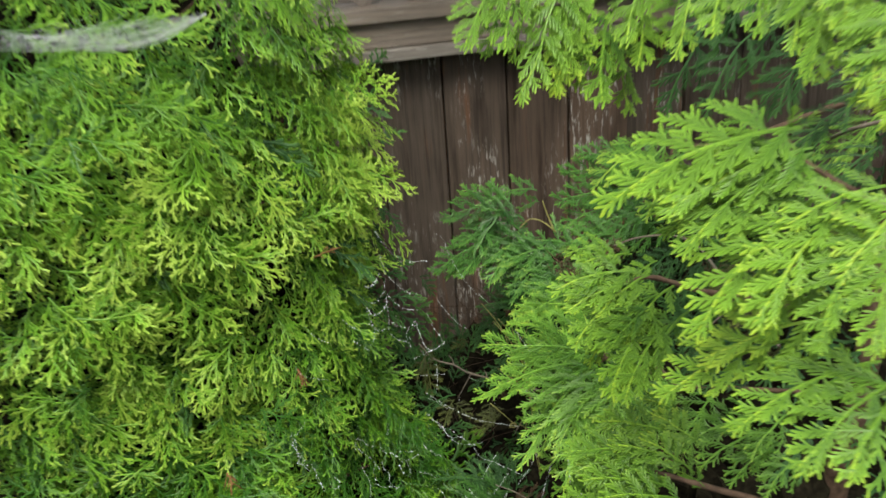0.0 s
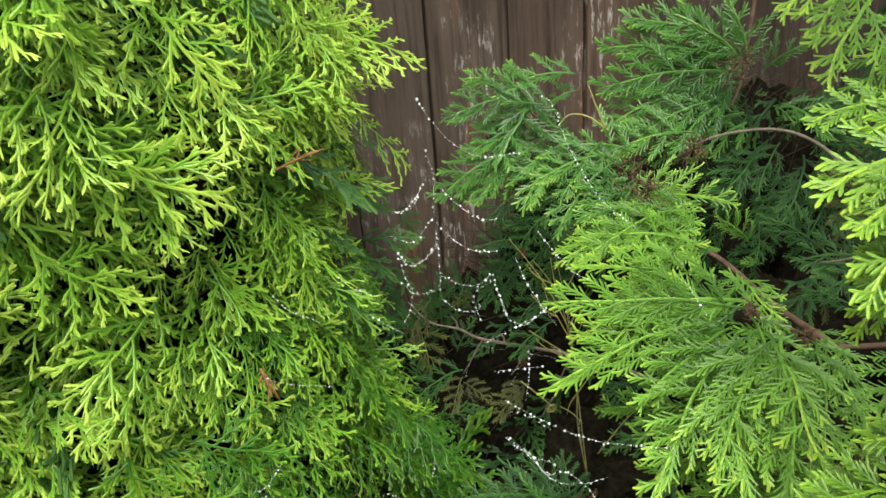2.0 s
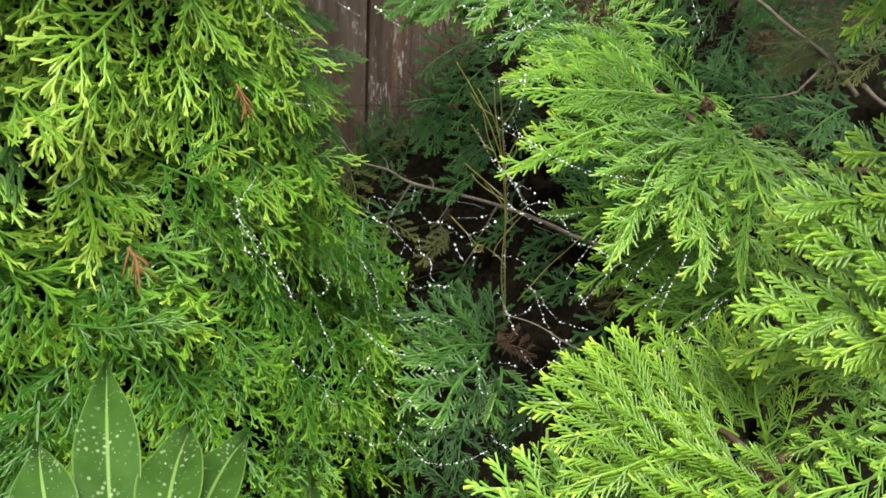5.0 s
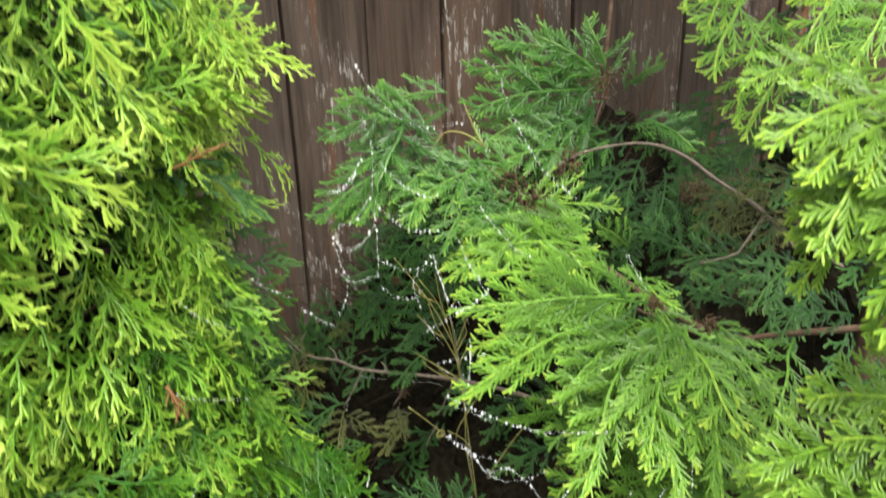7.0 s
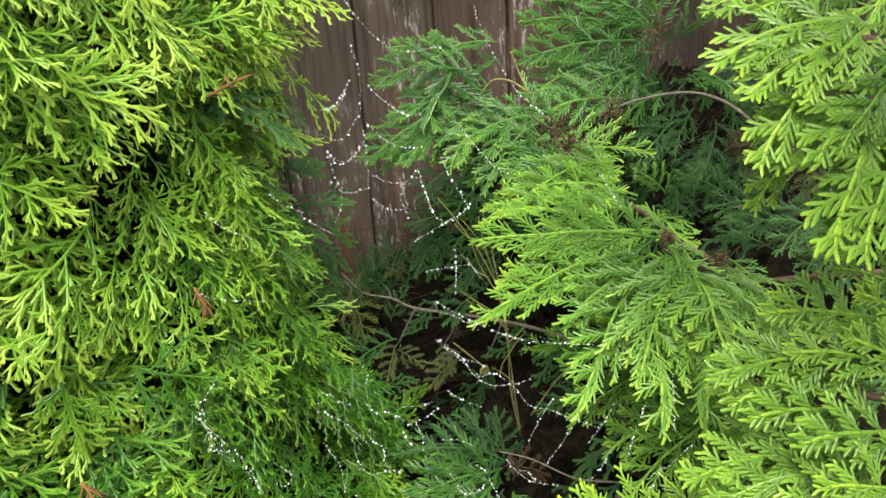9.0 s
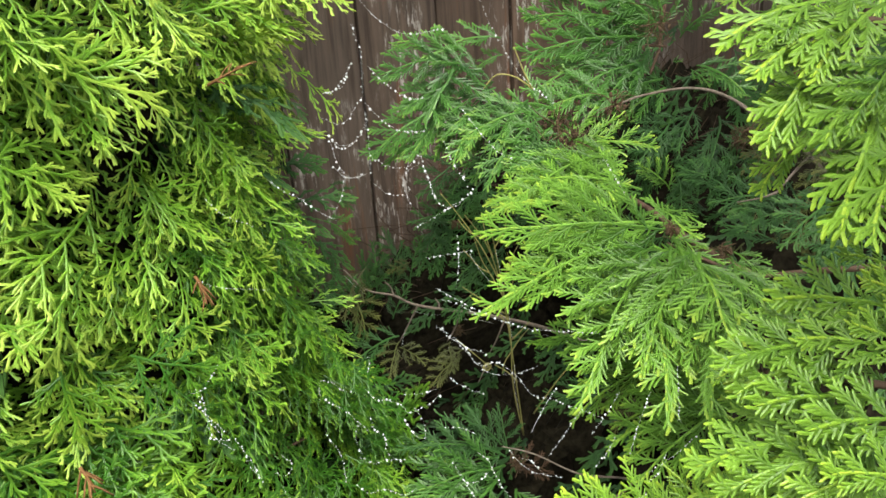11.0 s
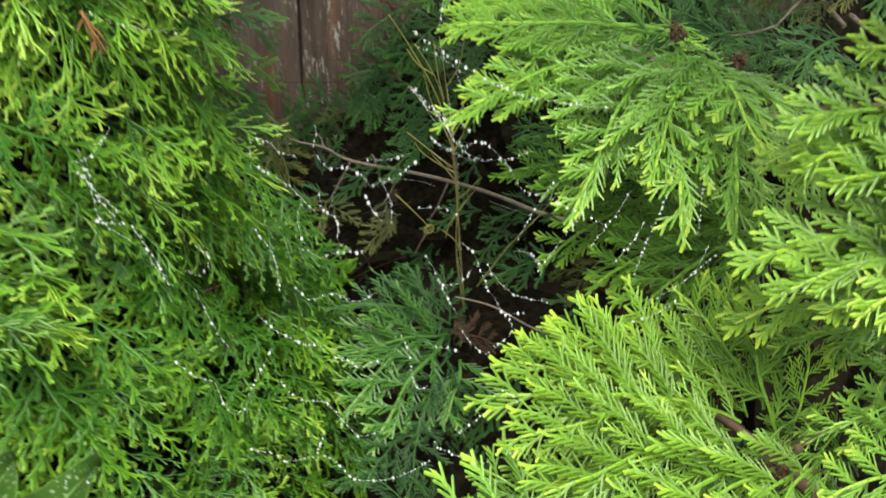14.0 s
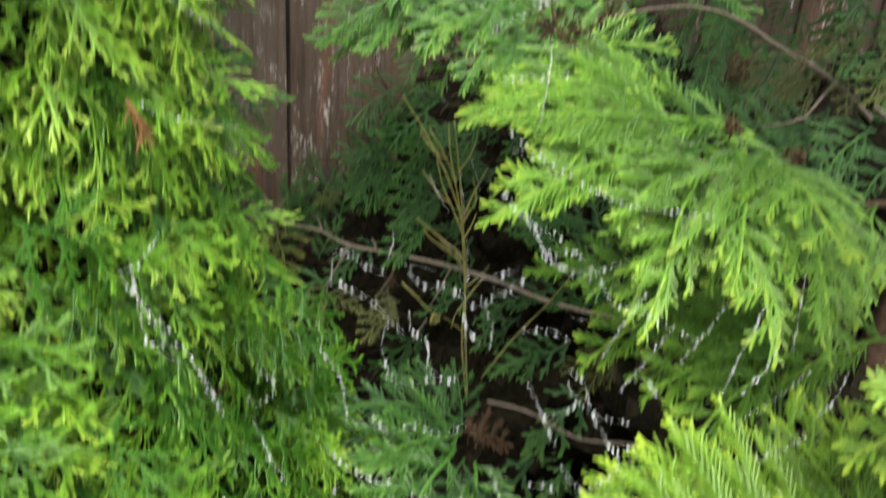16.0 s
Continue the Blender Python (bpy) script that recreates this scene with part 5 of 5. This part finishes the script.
vine_stem((0.445, 1.391, 0.830), (0.456, 1.388, 0.840), (0.471, 1.385, 0.855))
vine_stem((0.451, 1.389, 0.758), (0.438, 1.392, 0.777), (0.419, 1.396, 0.794))
vine_stem((0.435, 1.393, 0.890), (0.444, 1.391, 0.907), (0.450, 1.390, 0.923))
tendril((0.407, 1.399, 0.794))
limb((0.95, 1.12, 1.47), (0.80, 1.10, 1.45), (0.66, 1.08, 1.43), (0.54, 1.06, 1.44), r0=0.006, r1=0.002, material=M_BARK, name="twig")
# the arching bare branch and other limbs
limb((0.739, 1.132, 1.078), (0.748, 1.197, 1.104), (0.747, 1.266, 1.121), (0.746, 1.330, 1.139), (0.728, 1.387, 1.143), (0.679, 1.433, 1.130), (0.628, 1.439, 1.118), r0=0.0030, r1=0.0016, material=M_TWIG, name="arching_branch")
limb((0.745, 1.185, 1.103), (0.708, 1.172, 1.092), (0.678, 1.164, 1.077), r0=0.0022, r1=0.001, material=M_TWIG, name="side_twig")
limb((0.678, 1.164, 1.077), (0.663, 1.174, 1.070), (0.643, 1.189, 1.064), r0=0.0016, r1=0.0007, material=M_TWIG, name="side_twig")
limb((0.759, 1.144, 1.084), (0.754, 1.114, 1.077), (0.752, 1.079, 1.072), r0=0.0035, r1=0.0022, material=M_TWIG, name="side_twig")
limb((0.715, 0.953, 1.078), (0.686, 1.010, 1.054), (0.634, 1.061, 1.039), (0.596, 1.093, 1.030), (0.568, 1.124, 1.038), (0.520, 1.152, 1.065), r0=0.0045, r1=0.002, material=M_BARK, name="twig")
limb((0.583, 1.080, 1.039), (0.572, 1.169, 1.046), (0.559, 1.259, 1.067), (0.519, 1.384, 1.089), (0.484, 1.446, 1.139), (0.459, 1.478, 1.166), (0.429, 1.514, 1.205), r0=0.0045, r1=0.0016, material=M_BARK, name="twig")
limb((0.390, 1.057, 0.824), (0.412, 1.058, 0.840), (0.368, 1.090, 0.842), (0.325, 1.111, 0.870), (0.296, 1.132, 0.877), r0=0.0016, r1=0.0007, material=M_TWIG, name="side_twig")
limb((0.803, 1.538, 1.321), (0.766, 1.506, 1.202), (0.755, 1.496, 1.181), (0.730, 1.480, 1.155), r0=0.0035, r1=0.002, material=M_BARK, name="twig")
limb((0.765, 1.490, 1.189), (0.715, 1.503, 1.198), (0.666, 1.529, 1.216), r0=0.002, r1=0.001, material=M_BARK, name="side_twig")
limb((0.515, 1.449, 1.165), (0.508, 1.461, 1.191), (0.502, 1.471, 1.217), r0=0.0014, r1=0.0008, material=M_VINE, name="side_twig")
limb((0.518, 1.447, 1.162), (0.498, 1.463, 1.179), (0.477, 1.475, 1.182), (0.459, 1.478, 1.166), r0=0.0014, r1=0.0007, material=M_VINE, name="side_twig")
limb((0.392, 0.734, 0.899), (0.358, 0.769, 0.925), (0.337, 0.789, 0.945), (0.331, 0.810, 0.953), (0.313, 0.830, 0.965), (0.284, 0.855, 0.969), r0=0.0055, r1=0.0018, material=M_BARK, name="twig")
limb((0.366, 0.724, 0.860), (0.303, 0.758, 0.884), (0.257, 0.797, 0.890), (0.217, 0.835, 0.895), r0=0.004, r1=0.0016, material=M_BARK, name="twig")
limb((0.337, 0.789, 0.945), (0.349, 0.777, 0.935), (0.370, 0.765, 0.920), r0=0.003, r1=0.002, material=M_BARK, name="side_twig")
limb((0.707, 0.585, 1.402), (0.586, 0.599, 1.472), (0.514, 0.616, 1.518), (0.469, 0.651, 1.550), (0.456, 0.667, 1.570), r0=0.0055, r1=0.0018, material=M_BARK, name="twig")
limb((0.695, 0.717, 1.747), (0.572, 0.779, 1.720), (0.455, 0.885, 1.702), (0.349, 0.932, 1.702), (0.287, 0.932, 1.702), r0=0.006, r1=0.002, material=M_BARK, name="twig")
limb((0.716, 0.962, 1.446), (0.708, 0.912, 1.472), (0.725, 0.878, 1.488), (0.738, 0.830, 1.500), r0=0.0022, r1=0.003, material=M_TWIG, name="side_twig")
limb((0.585, 0.812, 1.311), (0.470, 0.814, 1.348), (0.406, 0.820, 1.375), (0.375, 0.823, 1.372), r0=0.005, r1=0.002, material=M_BARK, name="twig")
limb((0.535, 0.727, 1.095), (0.449, 0.751, 1.127), (0.415, 0.775, 1.133), (0.394, 0.793, 1.134), r0=0.005, r1=0.002, material=M_BARK, name="twig")
# brown dried tufts
dried_tuft((0.494, 1.347, 1.144), 0.034)
dried_tuft((0.451, 1.064, 1.122), 0.012)
dried_tuft((0.487, 1.030, 1.103), 0.013)
dried_tuft((0.713, 1.448, 1.222), 0.04)
dried_tuft((0.781, 1.330, 1.077), 0.035)
dried_tuft((0.375, 1.249, 0.742), 0.017)
dried_tuft((0.321, 0.783, 0.956), 0.025)
dried_tuft((0.494, 1.308, 1.136), 0.024)
dried_tuft((0.522, 0.994, 0.967), 0.03)
dried_tuft((0.597, 1.380, 1.143), 0.03)
dried_tuft((0.433, 1.554, 0.765), 0.013)
dried_tuft((0.479, 1.644, 0.903), 0.012)
# dew-hung threads
strand((0.267, 1.571, 0.896), (0.281, 1.564, 0.876), (0.293, 1.559, 0.862))
strand((0.356, 1.531, 0.832), (0.375, 1.522, 0.825), (0.391, 1.515, 0.824))
strand((0.414, 1.505, 0.815), (0.440, 1.493, 0.812), (0.463, 1.483, 0.804))
strand((0.528, 1.454, 0.782), (0.556, 1.441, 0.769), (0.581, 1.430, 0.758))
strand((0.340, 1.538, 0.799), (0.337, 1.540, 0.784), (0.334, 1.541, 0.772))
strand((0.406, 1.509, 0.781), (0.399, 1.511, 0.767), (0.396, 1.513, 0.757))
strand((0.628, 1.408, 0.739), (0.658, 1.395, 0.728), (0.680, 1.385, 0.725))
strand((0.425, 1.391, 0.973), (0.431, 1.390, 0.941), (0.435, 1.389, 0.909))
strand((0.438, 1.388, 0.895), (0.442, 1.388, 0.861), (0.444, 1.387, 0.833))
strand((0.411, 1.394, 0.895), (0.425, 1.391, 0.882), (0.436, 1.389, 0.867))
strand((0.446, 1.387, 0.789), (0.446, 1.387, 0.751), (0.450, 1.386, 0.712))
strand((0.433, 1.389, 0.994), (0.443, 1.387, 0.972), (0.450, 1.386, 0.953))
strand((0.390, 1.398, 0.974), (0.401, 1.396, 0.952), (0.415, 1.393, 0.929))
column_twig((0.058, 1.166, 1.303), (0.076, 1.155, 1.313), (0.093, 1.144, 1.321))
column_twig((0.013, 1.085, 1.177), (0.017, 1.081, 1.168), (0.017, 1.075, 1.156))
column_twig((-0.090, 0.929, 1.142), (-0.087, 0.925, 1.135), (-0.087, 0.919, 1.127))
strand((0.124, 0.981, 1.404), (0.136, 0.976, 1.383), (0.149, 0.971, 1.369), (0.161, 0.966, 1.364), (0.182, 0.957, 1.366))
strand((0.192, 0.953, 1.401), (0.199, 0.950, 1.395), (0.207, 0.947, 1.370), (0.216, 0.943, 1.351), (0.224, 0.940, 1.335))
strand((0.224, 0.940, 1.335), (0.236, 0.934, 1.321), (0.245, 0.931, 1.312))
strand((0.127, 0.980, 1.373), (0.131, 0.979, 1.355), (0.130, 0.979, 1.325))
strand((0.135, 0.977, 1.345), (0.144, 0.973, 1.333), (0.156, 0.968, 1.323), (0.167, 0.964, 1.321))
strand((0.131, 0.979, 1.321), (0.140, 0.975, 1.309), (0.152, 0.970, 1.300), (0.166, 0.964, 1.299))
strand((0.131, 0.978, 1.283), (0.142, 0.974, 1.276), (0.153, 0.969, 1.275), (0.161, 0.966, 1.282), (0.162, 0.966, 1.284))
strand((0.162, 0.966, 1.283), (0.165, 0.964, 1.268), (0.170, 0.962, 1.251))
strand((0.176, 0.960, 1.294), (0.183, 0.957, 1.274), (0.193, 0.953, 1.252))
strand((0.189, 0.954, 1.313), (0.197, 0.951, 1.300), (0.210, 0.946, 1.282), (0.220, 0.941, 1.275))
strand((0.107, 0.989, 1.300), (0.113, 0.986, 1.291), (0.124, 0.982, 1.296), (0.131, 0.979, 1.310))
strand((0.131, 0.979, 1.265), (0.140, 0.975, 1.256), (0.152, 0.970, 1.255), (0.153, 0.969, 1.263))
strand((0.113, 0.986, 1.270), (0.119, 0.984, 1.269), (0.126, 0.981, 1.271))
strand((0.275, 0.918, 1.274), (0.282, 0.915, 1.261), (0.291, 0.912, 1.244))
strand((0.130, 0.979, 1.317), (0.131, 0.979, 1.298), (0.130, 0.979, 1.273))
strand((0.107, 0.989, 1.297), (0.109, 0.988, 1.285), (0.113, 0.986, 1.272))
strand((0.106, 0.989, 1.329), (0.113, 0.986, 1.331), (0.120, 0.983, 1.339), (0.125, 0.981, 1.348))
strand((0.105, 0.989, 1.329), (0.118, 0.984, 1.333), (0.124, 0.982, 1.347))
strand((0.103, 0.990, 1.313), (0.116, 0.985, 1.308), (0.129, 0.979, 1.325))
strand((0.107, 0.989, 1.296), (0.118, 0.984, 1.293), (0.131, 0.979, 1.304))
strand((0.106, 0.989, 1.280), (0.115, 0.985, 1.270), (0.130, 0.979, 1.272))
strand((0.085, 0.998, 1.255), (0.095, 0.994, 1.246), (0.105, 0.990, 1.239))
strand((0.163, 0.965, 1.276), (0.172, 0.961, 1.246), (0.185, 0.956, 1.247), (0.194, 0.952, 1.255))
strand((0.155, 0.969, 1.229), (0.173, 0.961, 1.240), (0.185, 0.956, 1.245))
strand((0.182, 0.957, 1.224), (0.182, 0.957, 1.202), (0.179, 0.958, 1.180))
strand((0.160, 0.966, 1.206), (0.175, 0.960, 1.207), (0.190, 0.954, 1.209))
strand((0.113, 0.986, 1.271), (0.111, 0.987, 1.259), (0.106, 0.989, 1.247))
strand((0.163, 0.965, 1.278), (0.150, 0.970, 1.268), (0.154, 0.969, 1.246))
strand((0.179, 0.958, 1.133), (0.197, 0.951, 1.107), (0.217, 0.943, 1.103), (0.233, 0.936, 1.109))
strand((0.166, 0.964, 1.181), (0.181, 0.958, 1.169), (0.199, 0.950, 1.156))
strand((0.164, 0.965, 1.149), (0.179, 0.958, 1.133), (0.198, 0.951, 1.122))
strand((0.116, 0.985, 1.126), (0.116, 0.985, 1.121), (0.114, 0.986, 1.111))
strand((0.271, 0.920, 1.042), (0.282, 0.915, 1.062), (0.291, 0.911, 1.082))
strand((0.300, 0.908, 1.020), (0.306, 0.905, 1.053), (0.313, 0.902, 1.080))
strand((0.311, 0.903, 0.998), (0.333, 0.894, 1.017), (0.348, 0.887, 1.035))
# the lower threads, drawn towards the path
strand((0.069, 0.958, 1.118), (0.071, 0.959, 1.134), (0.078, 0.954, 1.134), (0.083, 0.950, 1.129), (0.090, 0.944, 1.127))
strand((0.098, 0.940, 1.130), (0.103, 0.934, 1.123), (0.110, 0.930, 1.123), (0.117, 0.924, 1.121), (0.121, 0.920, 1.115), (0.127, 0.916, 1.118))
strand((0.118, 0.921, 1.111), (0.121, 0.918, 1.102), (0.125, 0.914, 1.096))
strand((0.098, 0.935, 1.110), (0.099, 0.933, 1.101), (0.105, 0.928, 1.094), (0.104, 0.926, 1.084), (0.108, 0.922, 1.079))
strand((0.088, 0.936, 1.078), (0.095, 0.931, 1.073), (0.104, 0.925, 1.077), (0.115, 0.917, 1.079))
strand((0.083, 0.940, 1.052), (0.090, 0.935, 1.045), (0.100, 0.928, 1.050), (0.107, 0.923, 1.048), (0.112, 0.919, 1.047), (0.121, 0.914, 1.053))
strand((0.143, 0.898, 1.079), (0.148, 0.894, 1.067), (0.152, 0.892, 1.056), (0.157, 0.888, 1.044))
strand((0.140, 0.905, 1.105), (0.151, 0.897, 1.106), (0.159, 0.891, 1.102))
strand((0.158, 0.889, 1.088), (0.163, 0.885, 1.084), (0.166, 0.882, 1.076), (0.170, 0.879, 1.063), (0.174, 0.876, 1.055))
strand((0.183, 0.871, 1.086), (0.188, 0.867, 1.085), (0.194, 0.862, 1.075))
strand((0.149, 0.893, 1.060), (0.159, 0.887, 1.065), (0.163, 0.884, 1.073))
strand((0.174, 0.876, 1.055), (0.178, 0.873, 1.047), (0.187, 0.867, 1.049))
strand((0.178, 0.873, 1.047), (0.182, 0.870, 1.036), (0.173, 0.877, 1.020))
strand((0.159, 0.887, 1.035), (0.164, 0.883, 1.025), (0.171, 0.878, 1.019))
strand((0.098, 0.929, 1.006), (0.105, 0.924, 1.007), (0.111, 0.920, 1.001), (0.120, 0.914, 1.006), (0.126, 0.910, 1.003))
strand((0.131, 0.906, 1.028), (0.135, 0.903, 1.015), (0.139, 0.901, 0.991), (0.145, 0.897, 0.992))
strand((0.147, 0.895, 1.020), (0.152, 0.892, 1.020), (0.159, 0.887, 1.018))
strand((0.032, 0.976, 1.056), (0.039, 0.971, 1.055), (0.044, 0.967, 1.066), (0.038, 0.971, 1.074))
strand((0.015, 0.988, 1.069), (0.018, 0.985, 1.057), (0.023, 0.982, 1.052))
strand((0.035, 0.973, 1.046), (0.041, 0.969, 1.025), (0.045, 0.966, 1.014), (0.049, 0.964, 1.006))
strand((0.021, 0.984, 0.991), (0.030, 0.977, 0.982), (0.039, 0.971, 0.980), (0.042, 0.968, 0.966), (0.047, 0.965, 0.957), (0.053, 0.961, 0.962))
strand((0.055, 0.959, 0.971), (0.060, 0.956, 0.983), (0.064, 0.953, 0.993), (0.070, 0.949, 1.009))
strand((0.054, 0.960, 0.930), (0.067, 0.951, 0.927), (0.072, 0.948, 0.922), (0.088, 0.937, 0.930), (0.093, 0.933, 0.951))
strand((0.071, 0.948, 0.986), (0.076, 0.945, 0.980), (0.081, 0.942, 0.973), (0.088, 0.937, 0.972), (0.095, 0.931, 0.973), (0.101, 0.927, 0.963), (0.111, 0.920, 0.950), (0.121, 0.913, 0.955))
strand((0.093, 0.933, 0.931), (0.101, 0.927, 0.924), (0.107, 0.923, 0.914), (0.120, 0.914, 0.915), (0.133, 0.905, 0.921), (0.147, 0.895, 0.936))
strand((0.147, 0.895, 0.953), (0.153, 0.891, 0.945), (0.162, 0.884, 0.942), (0.170, 0.879, 0.948))
strand((0.159, 0.887, 0.959), (0.166, 0.882, 0.966), (0.171, 0.879, 0.974))
strand((0.166, 0.882, 0.935), (0.173, 0.877, 0.937), (0.187, 0.867, 0.948))
strand((0.178, 0.873, 0.996), (0.185, 0.869, 0.990), (0.188, 0.866, 0.985))
strand((0.064, 0.953, 1.032), (0.071, 0.948, 1.023), (0.083, 0.940, 1.015), (0.095, 0.931, 1.014))
strand((0.223, 0.842, 1.083), (0.230, 0.839, 1.094), (0.236, 0.838, 1.106))
strand((0.252, 0.821, 1.075), (0.257, 0.818, 1.082), (0.263, 0.817, 1.098))
strand((0.236, 0.833, 1.048), (0.244, 0.827, 1.055), (0.252, 0.822, 1.064))
strand((-0.012, 1.013, 1.113), (-0.005, 1.006, 1.102), (0.005, 0.996, 1.090))
strand((-0.009, 1.005, 1.084), (-0.001, 0.999, 1.083), (0.008, 0.993, 1.083))
strand((0.090, 0.940, 1.106), (0.087, 0.940, 1.092), (0.089, 0.936, 1.079))
strand((0.141, 0.909, 1.129), (0.132, 0.914, 1.120), (0.127, 0.916, 1.118))
strand((0.166, 0.964, 1.148), (0.176, 0.960, 1.138), (0.184, 0.957, 1.128), (0.192, 0.954, 1.112), (0.205, 0.948, 1.114), (0.219, 0.942, 1.100), (0.228, 0.938, 1.084), (0.242, 0.932, 1.078), (0.260, 0.925, 1.068), (0.281, 0.916, 1.056))
strand((0.203, 0.949, 1.153), (0.225, 0.939, 1.143), (0.248, 0.930, 1.138), (0.276, 0.918, 1.134))
strand((0.227, 0.938, 1.047), (0.236, 0.935, 1.068), (0.246, 0.931, 1.088))
strand((0.240, 0.933, 1.024), (0.252, 0.928, 1.045), (0.264, 0.923, 1.066))
strand((0.211, 0.945, 1.032), (0.217, 0.943, 1.021), (0.229, 0.938, 1.008), (0.250, 0.929, 1.001))
strand((0.331, 0.895, 1.101), (0.333, 0.894, 1.075), (0.335, 0.893, 1.049))
strand((0.169, 0.963, 1.171), (0.180, 0.958, 1.166), (0.195, 0.952, 1.155))
strand((0.148, 0.907, 1.143), (0.155, 0.901, 1.137), (0.166, 0.892, 1.132))
strand((0.120, 0.924, 1.128), (0.132, 0.916, 1.130), (0.140, 0.911, 1.134))
strand((0.125, 0.918, 1.119), (0.129, 0.914, 1.109), (0.129, 0.911, 1.095))
strand((0.072, 0.956, 1.120), (0.084, 0.945, 1.113), (0.096, 0.934, 1.097))
strand((-0.008, 1.012, 1.123), (-0.007, 1.008, 1.105), (0.003, 0.997, 1.084))
# threads drawn over the column shrub
strand((0.031, 1.087, 1.238), (0.042, 1.081, 1.224), (0.061, 1.074, 1.213))
strand((0.011, 1.005, 1.076), (0.019, 0.993, 1.060), (0.023, 0.982, 1.046))
strand((-0.012, 1.029, 1.109), (-0.002, 1.029, 1.111), (0.012, 1.035, 1.123))
strand((0.013, 1.065, 1.181), (0.030, 1.060, 1.174), (0.062, 1.052, 1.167))
strand((0.080, 1.082, 1.244), (0.091, 1.076, 1.234), (0.104, 1.070, 1.226))
strand((0.076, 0.990, 1.068), (0.083, 0.977, 1.053), (0.082, 0.964, 1.036))
strand((-0.004, 1.027, 1.108), (-0.004, 1.011, 1.082), (0.009, 1.000, 1.069))
sheet_web((-0.247, 0.930, 1.674), (-0.027, 0.991, 1.670), (-0.242, 0.934, 1.696), (-0.126, 0.979, 1.642))
# broad leaves: tip, then base
broad_leaf((-0.111, 0.939, 1.062), (-0.128, 0.821, 1.007), 0.036, (-0.100, -0.800, 0.600))
broad_leaf((-0.070, 0.903, 1.029), (-0.107, 0.802, 1.014), 0.036, (-0.300, -0.800, 0.500))
broad_leaf((-0.034, 0.904, 1.011), (-0.099, 0.801, 1.005), 0.034, (-0.350, -0.600, 0.700))
broad_leaf((-0.035, 0.754, 1.096), (-0.036, 0.792, 0.981), 0.031, (0.000, -0.800, 0.600))
broad_leaf((-0.156, 0.887, 1.053), (-0.153, 0.832, 1.010), 0.034, (-0.100, -0.800, 0.600))
broad_leaf((0.006, 0.815, 0.994), (-0.042, 0.797, 0.977), 0.036, (0.100, -0.700, 0.700))
broad_leaf((-0.024, 0.829, 0.985), (-0.088, 0.783, 0.995), 0.034, (-0.100, -0.800, 0.600))
